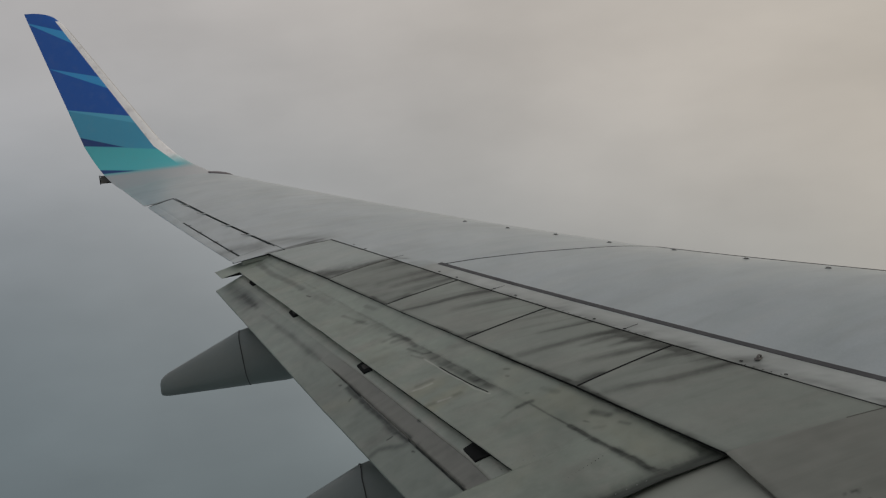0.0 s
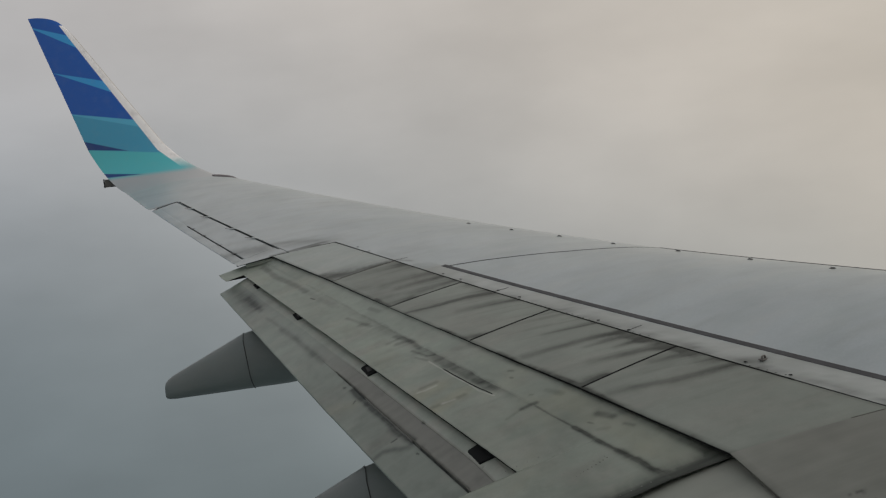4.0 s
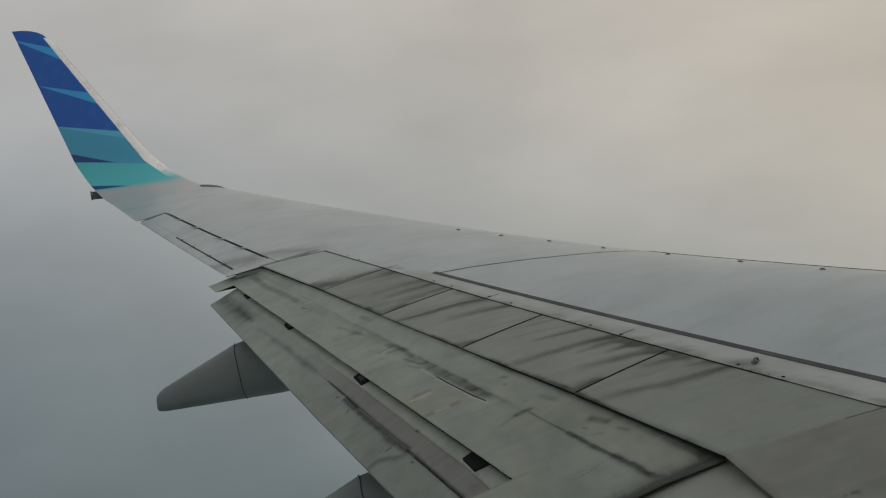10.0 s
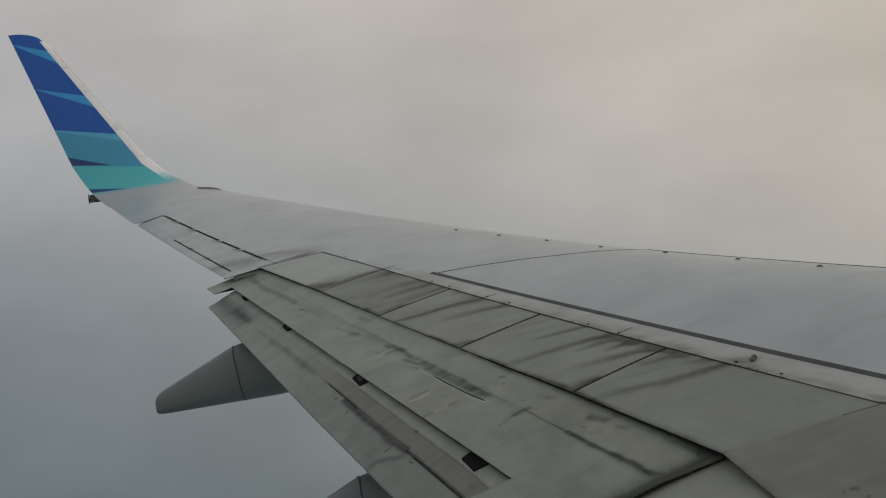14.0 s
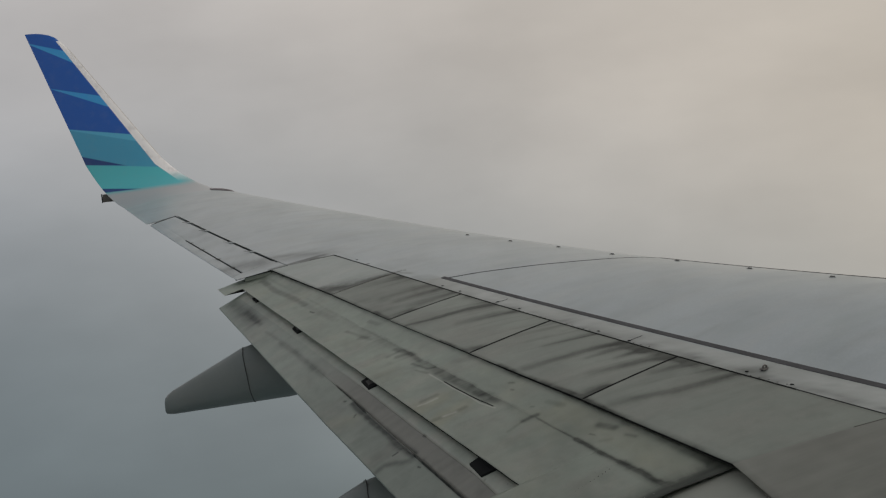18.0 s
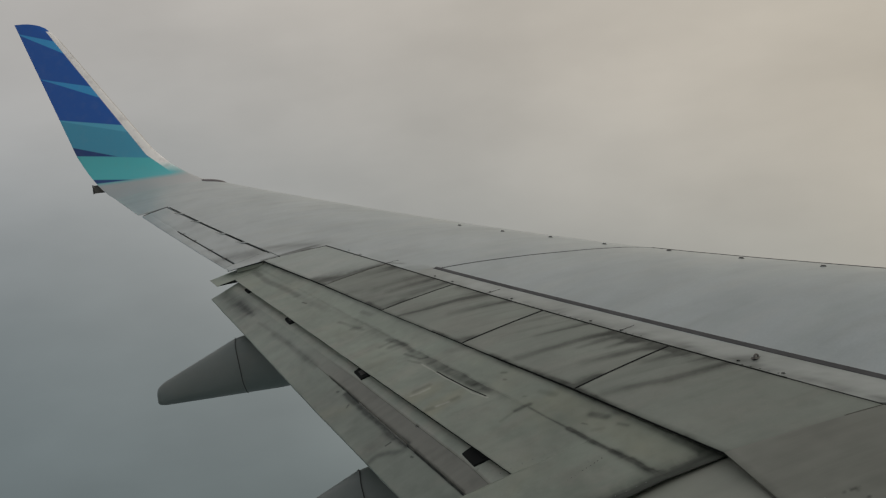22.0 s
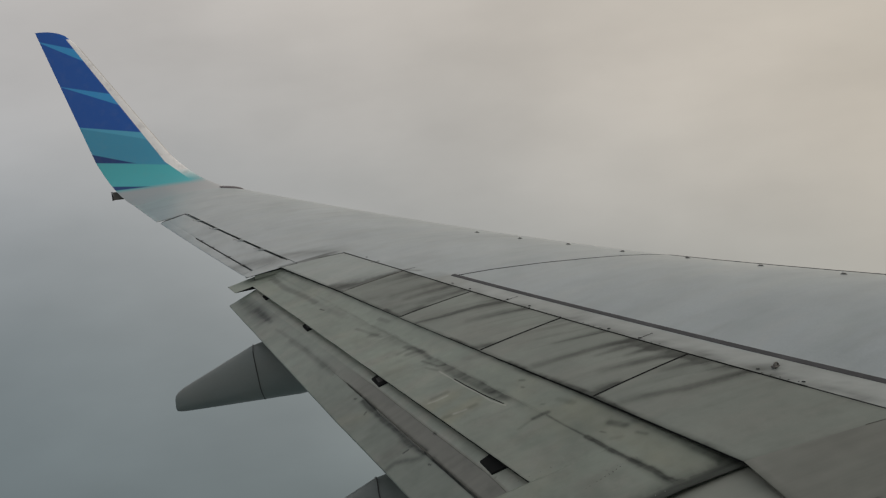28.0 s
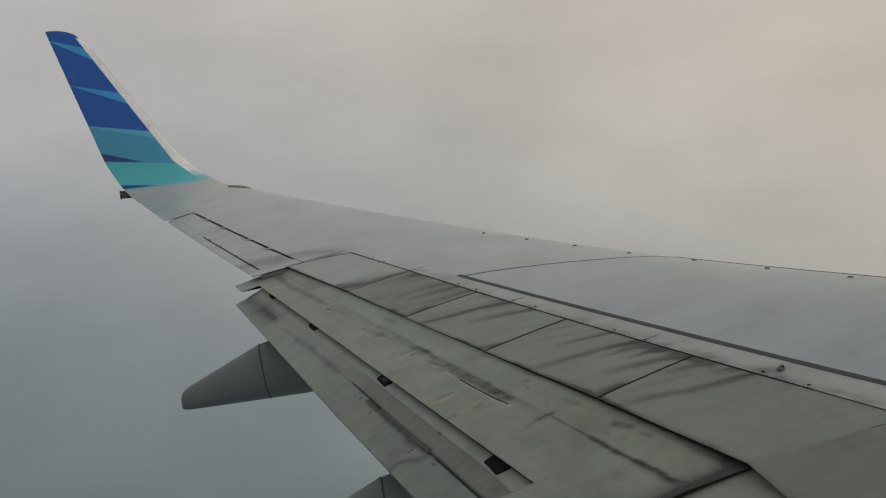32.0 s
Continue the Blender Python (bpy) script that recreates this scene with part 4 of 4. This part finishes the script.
part("groove_line", ribbon([(groove(y) + 0.002, y) for y in np.linspace(8.85, 6.7, 40)], 0.004, lambda x, y: aft_height(x, y), 0.0012, 2), STAIN, aft_flap)
part("nose_strip", aft_strip(lambda y: aft_line(y) + 0.12, lambda y: band_line(y) - 0.006, 0.05, 0.0, 12), PALE, aft_flap, "pale upper nose strip")
part("middle_strip", aft_strip(lambda y: band_line(y) - 0.001, lambda y: groove(y) + 0.002, 0.04, lambda y: 0.0008 + 0.0042 * min(1, max(0, (9.2 - y) / 0.8)), 14), AFTFLAP, aft_flap, "brownish middle strip")
part("trailing_strip", aft_strip(lambda y: groove(y) + 0.005 - 0.009 * min(1, max(0, (9.2 - y) / 0.8)), aft_te, 0.012, lambda y: 0.002 + 0.011 * min(1, max(0, (9.2 - y) / 0.8)), 36), AFTFLAP, aft_flap, "pale trailing strip")

for y, back, ln in ((11.22, 0.010, 0.11), (10.09, 0.002, 0.125), (8.61, -0.018, 0.135), (7.07, -0.036, 0.14)):
    bm = sheet(quad([(aft_line(y) + 0.075, y + ln * 0.56), (aft_line(y) + 0.085, y - ln * 0.80), (aft_line(y) + back + 0.016, y - ln * 0.60), (aft_line(y) + back - 0.012, y + ln * 0.5)],
                    lambda x, yy: aft_z(x, yy) + 0.014), 3, 3, 0.02)
    fitting = part("roller_fitting", bm, BLACK, aft_flap, "black roller fitting in the slot", False)
    if y > 8:                           # the worn grey roller shows inside
        bm = sheet(quad([(aft_line(y) + 0.040, y + ln * 0.16), (aft_line(y) + 0.040, y - ln * 0.42), (aft_line(y) + back + 0.022, y - ln * 0.34), (aft_line(y) + back + 0.014, y + ln * 0.18)],
                        lambda x, yy: aft_z(x, yy) + 0.0175), 3, 3, 0.006)
        part("roller", bm, ROLLER, fitting, "worn grey roller", False)


def inboard_flap_point(u, v):
    y = 6.34 + (1.95 - 6.34) * u
    x = 0.60 - 1.75 * v
    return x, y, main_z(x, 6.0 + (y - 6.0) * 0.4) - 0.001 - 0.06 * max(0, y - 6.15) - 0.05 * (v * (1 - v))


# the last term paints the shade under the fixed panel's edge
part("inboard_flap", sheet(inboard_flap_point, 40, 24, 0.04, lambda u, v, p: {"brown": 0.55, "grime": min(0.8, 0.12 + 0.25 * max(0, fbm(p.x * 2, p.y * 3, 51)) + 0.5 * max(0, 1 - (6.2 - p.y) / 0.09 if p.y < 6.2 else 1) + 0.3 * math.exp(-((p.x - 0.43) / 0.03) ** 2))}), FLAP, wing,
     "grey inboard flap behind the fixed panel")



# added wall in flap paint, hides the deep dark under the rib
part("rib_filler", web((-1.415, 11.620), (-1.66, 11.664), under_rib, lambda x, y: under_rib(x, y) - 0.045), FLAP, wing, "grey closing web beside the flap's end")
# added dark strip, draws the dark of the gap below the rib's edge
part("rib_gap_strip", web((-1.415, 11.610), (-1.745, 11.682), lambda x, y: under_rib(x, y) + 0.004, lambda x, y: under_rib(x, y) - 0.012), DARK, wing, "dark rubber end seal")


# fairings of the flap tracks
def fair_top(x):
    return float(np.interp(x, (-2.43, -1.684, -1.5, -0.8), (0.022, 0.360, 0.37, 0.38)))


def fair_low(x):
    return float(np.interp(x, (-2.39, -1.3, -0.8), (-0.142, -0.130, -0.08)))


def fair_wide(x):
    return float(np.interp(x, (-2.43, -2.0, -1.4, -0.8), (0.06, 0.17, 0.25, 0.26)))


def fair_ring(x, k=1.0, grow=0.0, slant=None):
    """Points round the canoe at a station: a tall rounded back, broadest low down, and a flat keel."""
    ring = []
    for j in range(48):
        ca, sa = math.cos(2 * math.pi * j / 48), math.sin(2 * math.pi * j / 48)
        at = x + (slant(sa) if slant else 0.0)
        zt, zb, w = fair_top(at), fair_low(at), fair_wide(at)
        zm = zb + 0.30 * (zt - zb)      # the broadest line lies low
        z = zm + ((zt - zm) * k + grow) * abs(sa) ** 0.96 if sa > 0 else zm - ((zm - zb) * k + grow) * abs(sa) ** 0.8
        e = 0.74 if sa < 0 else 0.92
        across = (w * k + grow) * math.copysign(abs(ca) ** e, ca) * (1 + 0.25 * min(sa, 0.0))
        ring.append((at, across, z))
    return ring


def skin_rings(bm, stations):
    rings = [[bm.verts.new(p) for p in ring] for ring in stations]
    for a, b in zip(rings, rings[1:]):
        for j in range(48):
            bm.faces.new((a[j], a[(j + 1) % 48], b[(j + 1) % 48], b[j]))
    return rings


def fairing_mesh():
    bm = bmesh.new()
    xs = [-2.435, -2.425, -2.40, -2.36, -2.2, -2.05, -1.9, -1.75, -1.6, -1.4, -1.1, -0.8]
    rings = skin_rings(bm, [fair_ring(x, (0.55, 0.80, 0.93, 1.0)[min(i, 3)]) for i, x in enumerate(xs)])
    bm.faces.new(rings[0])
    bm.faces.new(rings[-1][::-1])
    return bm


def seam_mesh():
    bm = bmesh.new()
    skin_rings(bm, [fair_ring(x, 1.0, 0.004, lambda sa: -0.002 - 0.030 * sa + 0.08 * max(0, sa - 0.85)) for x in (-1.721, -1.714)])
    return bm


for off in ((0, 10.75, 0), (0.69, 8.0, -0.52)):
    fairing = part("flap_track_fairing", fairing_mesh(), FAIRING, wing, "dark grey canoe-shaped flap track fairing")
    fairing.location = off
    part("seam", seam_mesh(), LINE, fairing)


# winglet
def bez(a, b, c, t):
    return a * (1 - t) ** 2 + 2 * b * t * (1 - t) + c * t * t


def winglet_mesh():
    bm = bmesh.new()
    st = []
    z0 = math.tan(radians(6)) * (16.35 - 5.8) + BEND * (14.35 / 15) ** 2
    for i in range(17):
        t = i / 16
        st.append((bez(16.35, 17.146, 17.303, t), bez(z0, z0 + 0.145, 2.28, t), bez(-1.708, -2.25, -2.68, t), bez(-3.176, -3.49, -3.729, t)))
    for i in range(1, 25):
        t = i / 24
        st.append((17.303 + 0.597 * t, 2.28 + 1.99 * t, -2.68 - 1.31 * t, -3.729 - 0.676 * t))
    rings = []
    for i, (y, z, xl, xt) in enumerate(st):
        a, b = st[max(i - 1, 0)], st[min(i + 1, len(st) - 1)]
        d = Vector((b[0] - a[0], b[1] - a[1])).normalized()
        n = Vector((-d.y, d.x))
        c = xl - xt
        rise = max(0, (i - 36) / 4) ** 1.5
        tk = float(np.interp(i, (0, 16, 40), (0.105, 0.085, 0.075)))
        ring = []
        for side in (1, -1):
            for j in range(17):
                f = (1 - math.cos(math.pi * j / 16)) / 2
                f = f if side > 0 else 1 - f
                if j == 16:
                    continue
                if i < 3 and side > 0:
                    z_ = z - 0.006 * (3 - i) / 3
                else:
                    z_ = z
                h = side * half(f, tk) * c + (camber(f) * c + math.tan(radians(1)) * c * (1 - f)) * max(0, 1 - i / 16)
                ring.append(bm.verts.new((xl - f * c, y + n.x * h, z_ + n.y * h - 0.085 * rise * (1 - f) ** 2.6)))
        rings.append(ring)
    m = len(rings[0])
    for a, b in zip(rings, rings[1:]):
        for j in range(m):
            bm.faces.new((a[j], a[(j + 1) % m], b[(j + 1) % m], b[j]))
    bm.faces.new(rings[0])
    bm.faces.new(rings[-1][::-1])
    return bm


part("winglet", winglet_mesh(), WINGLET, wing, "upswept winglet with navy, blue and turquoise bands")


def lens_mesh(ln, w, h):
    bm = bmesh.new()
    bmesh.ops.create_uvsphere(bm, u_segments=16, v_segments=10, radius=1)
    for v in bm.verts:
        v.co = Vector((v.co.x * ln, v.co.y * w, v.co.z * h * (0.8 + 0.35 * v.co.x) - 0.006 * v.co.x))
    return bm


light = part("position_light", lens_mesh(0.20, 0.08, 0.048), LENS, wing, "dark glass wingtip light on the leading edge")
light.matrix_basis = pose(-1.865, 16.35, 1.696, 0, 14, -28)
tail = part("tail_light", box(bmesh.new(), (-3.46, 17.10, 1.785), (0.15, 0.05, 0.11), 12, 0.92), BRACKET, wing, "small dark tail light bracket", False)
for dz, ln in ((0.045, 0.24), (-0.05, 0.34)):
    part("bracket_arm", box(bmesh.new(), (-3.40 + ln * 0.35, 17.075 - ln * 0.1, 1.785 + dz), (ln, 0.02, 0.012), 14), DARK, tail, "", False)
part("backplate", box(bmesh.new(), (-3.545, 17.115, 1.785), (0.012, 0.06, 0.125), 12), DARK, tail, "", False)

# painted stripes and panel lines
part("walkway_stripe", ribbon([(at_f(0.602, y), y) for y in (9.95, 9.0, 8.0, 7.0, 6.0, 5.0, 4.0)], 0.035, at_xy), STRIPE, wing, "dark painted walkway border")
part("walkway_line", ribbon([(-0.086, 9.913), (0.193, 9.798), (0.400, 9.695), (0.603, 9.594), (0.799, 9.49), (0.998, 9.41), (1.207, 9.36), (1.40, 9.36), (1.50, 9.385), (1.545, 9.42)], 0.012, at_xy, 0.0015, 5), LINE, wing)
part("slat_line", ribbon([(at_f(f, y), y) for f, y in ((0.125, 9.42), (0.145, 8.9), (0.165, 8.5), (0.178, 8.1), (0.19, 7.7), (0.205, 7.3), (0.22, 6.5))], 0.018, at_xy, 0.004), LINE, wing, "dark joint behind the slats")

# vortex generators
for y, f in ((11.35, 0.185), (10.775, 0.19), (10.25, 0.18), (9.65, 0.19), (9.0, 0.205), (8.30, 0.24), (7.65, 0.265)):
    x = at_f(f, y)
    bm = box(bmesh.new(), (0, 0, 0.005), (0.036, 0.006, 0.010), 0, 0.7)
    box(bm, (0, 0, 0), (0.042, 0.016, 0.004))
    vg = part("vortex_generator", bm, METAL, wing, "", False)
    vg.matrix_basis = pose(x, y, at_xy(x, y), 0, 8, -42)


# tie-down ring and hinge fittings
def ring_mesh():
    bm = bmesh.new()
    R, r = 0.019, 0.006
    rows = []
    for i in range(17):
        a = math.pi * i / 16
        rows.append([bm.verts.new(((R + r * math.cos(b)) * math.cos(a), r * math.sin(b), 0.008 + 0.72 * (R + r * math.cos(b)) * math.sin(a))) for b in (2 * math.pi * k / 10 for k in range(10))])
    for a, b in zip(rows, rows[1:]):
        for k in range(10):
            bm.faces.new((a[k], a[(k + 1) % 10], b[(k + 1) % 10], b[k]))
    box(bm, (0, 0, 0.003), (0.065, 0.03, 0.008), 0, 0.85)
    return bm


ring = part("tie_down_ring", ring_mesh(), BRACKET, wing, "dark steel tie-down ring")
ring.matrix_basis = pose(1.012, 6.80, at_xy(1.012, 6.80), 0, 6, 35)

for x, y in ((-0.650, 11.114), (-0.577, 10.888), (-0.140, 9.726), (-0.053, 9.484), (0.124, 9.017), (0.213, 8.761), (0.504, 7.958), (0.598, 7.678), (0.923, 6.829), (1.023, 6.545)):
    bm = box(bmesh.new(), (0, 0, 0.004), (0.020, 0.007, 0.004), 0, 0.75)
    hf = part("hinge_fitting", bm, DARK, wing, "", False)
    hf.matrix_basis = pose(x, y, at_xy(x, y), 0, 6, -14)
for line in ([(-0.635, 10.911), (-0.561, 10.892)], [(0.094, 9.017), (0.204, 9.027)], [(0.591, 7.681), (0.692, 7.701)], [(-0.43, 10.43), (-0.31, 10.42)]):
    part("scuff_line", ribbon(line, 0.0045, at_xy, 0.0012, 3), LINE, wing)


def fasteners(spans, step, size, height, off):
    """Rows of small dark fastener heads."""
    bm = bmesh.new()
    for (xa, ya), (xb, yb) in spans:
        n = max(1, int(math.hypot(xb - xa, yb - ya) / step))
        for i in range(n + 1):
            t = i / n
            x, y = xa + (xb - xa) * t + random.uniform(-0.003, 0.003), ya + (yb - ya) * t
            box(bm, (x + off, y, height(x + off, y)), (*size, 0.004), -20, 0.7)
    return bm


part("fastener_rows", fasteners((((0.197, 8.778), (0.334, 8.399)), ((0.400, 8.240), (0.478, 8.021)), ((0.619, 7.632), (0.668, 7.516)), ((0.929, 6.779), (1.019, 6.566))), 0.048, (0.010, 0.005), at_xy, -0.012), LINE, wing, kind="stuff")
part("fastener_rows", fasteners((((-0.193, 6.426), (0.003, 6.480)),), 0.021, (0.004, 0.004), lambda x, y: main_z(x, y) + 0.0025, 0.0), LINE, main_flap, kind="stuff")
part("fastener_rows", fasteners((((0.10, 6.16), (-0.9, 6.16)), ((0.10, 6.5), (-0.42, 6.5)), ((-0.45, 6.72), (-0.1, 6.72))), 0.05, (0.005, 0.005), lambda x, y: main_z(x, y) + 0.002, 0.0), HEAD, main_flap, kind="stuff")

# the lifted seam of the main flap
part("open_seam", ribbon([(-0.485, 8.075), (-0.451, 7.955), (-0.417, 7.844), (-0.370, 7.697), (-0.309, 7.529)], 0.0035, lambda x, y: flap_height(x, y) + 0.002, 0.0012, 4), DARK, main_flap)


# ---- the fuselage side round the window that the camera looks out of ----
def fuselage():
    bm = bmesh.new()
    R, cz = 1.88, 1.25
    th0 = math.asin((1.64 - cz) / R)

    def put(x, s, r):
        a = th0 + s / R
        return (x, r * math.cos(a), cz + r * math.sin(a))

    n = 48
    outer, inner = [], []
    wx = -1.47
    for r in (R, R - 0.08):
        hole, frame_ = [], []
        for i in range(n):
            a = 2 * math.pi * i / n
            ca, sa = math.cos(a), math.sin(a)
            k = 1 / (abs(ca) ** 3.2 + abs(sa) ** 3.2) ** (1 / 3.2)
            hole.append(bm.verts.new(put(wx + 0.14 * k * ca, 0.19 * k * sa, r)))
            q = 1 / max(abs(ca), abs(sa))
            frame_.append(bm.verts.new(put(wx + 0.5 * q * ca, 0.5 * q * sa, r)))
        (outer if r == R else inner).extend((hole, frame_))
        for i in range(n):
            j = (i + 1) % n
            bm.faces.new((hole[i], hole[j], frame_[j], frame_[i]))
        for x0, x1, s0, s1 in ((wx - 12, wx - 0.5, -0.5, 0.5), (wx + 0.5, wx + 10, -0.5, 0.5)):
            for k in range(8):
                a, b = s0 + (s1 - s0) * k / 8, s0 + (s1 - s0) * (k + 1) / 8
                bm.faces.new([bm.verts.new(put(*p, r)) for p in ((x0, a), (x1, a), (x1, b), (x0, b))])
        full = 2 * math.pi * R
        for k in range(40):
            a, b = 0.5 + (full - 1.0) * k / 40, 0.5 + (full - 1.0) * (k + 1) / 40
            bm.faces.new([bm.verts.new(put(*p, r)) for p in ((wx - 12, a), (wx + 10, a), (wx + 10, b), (wx - 12, b))])
    for i in range(n):
        j = (i + 1) % n
        bm.faces.new((outer[0][i], inner[0][i], inner[0][j], outer[0][j]))
    bmesh.ops.remove_doubles(bm, verts=bm.verts, dist=0.0005)
    return bm


body = tagged(new("fuselage"), "plain white airliner fuselage side with a cabin window", "fuselage", kind="structure")
part("fuselage_skin", fuselage(), FUSE, body)
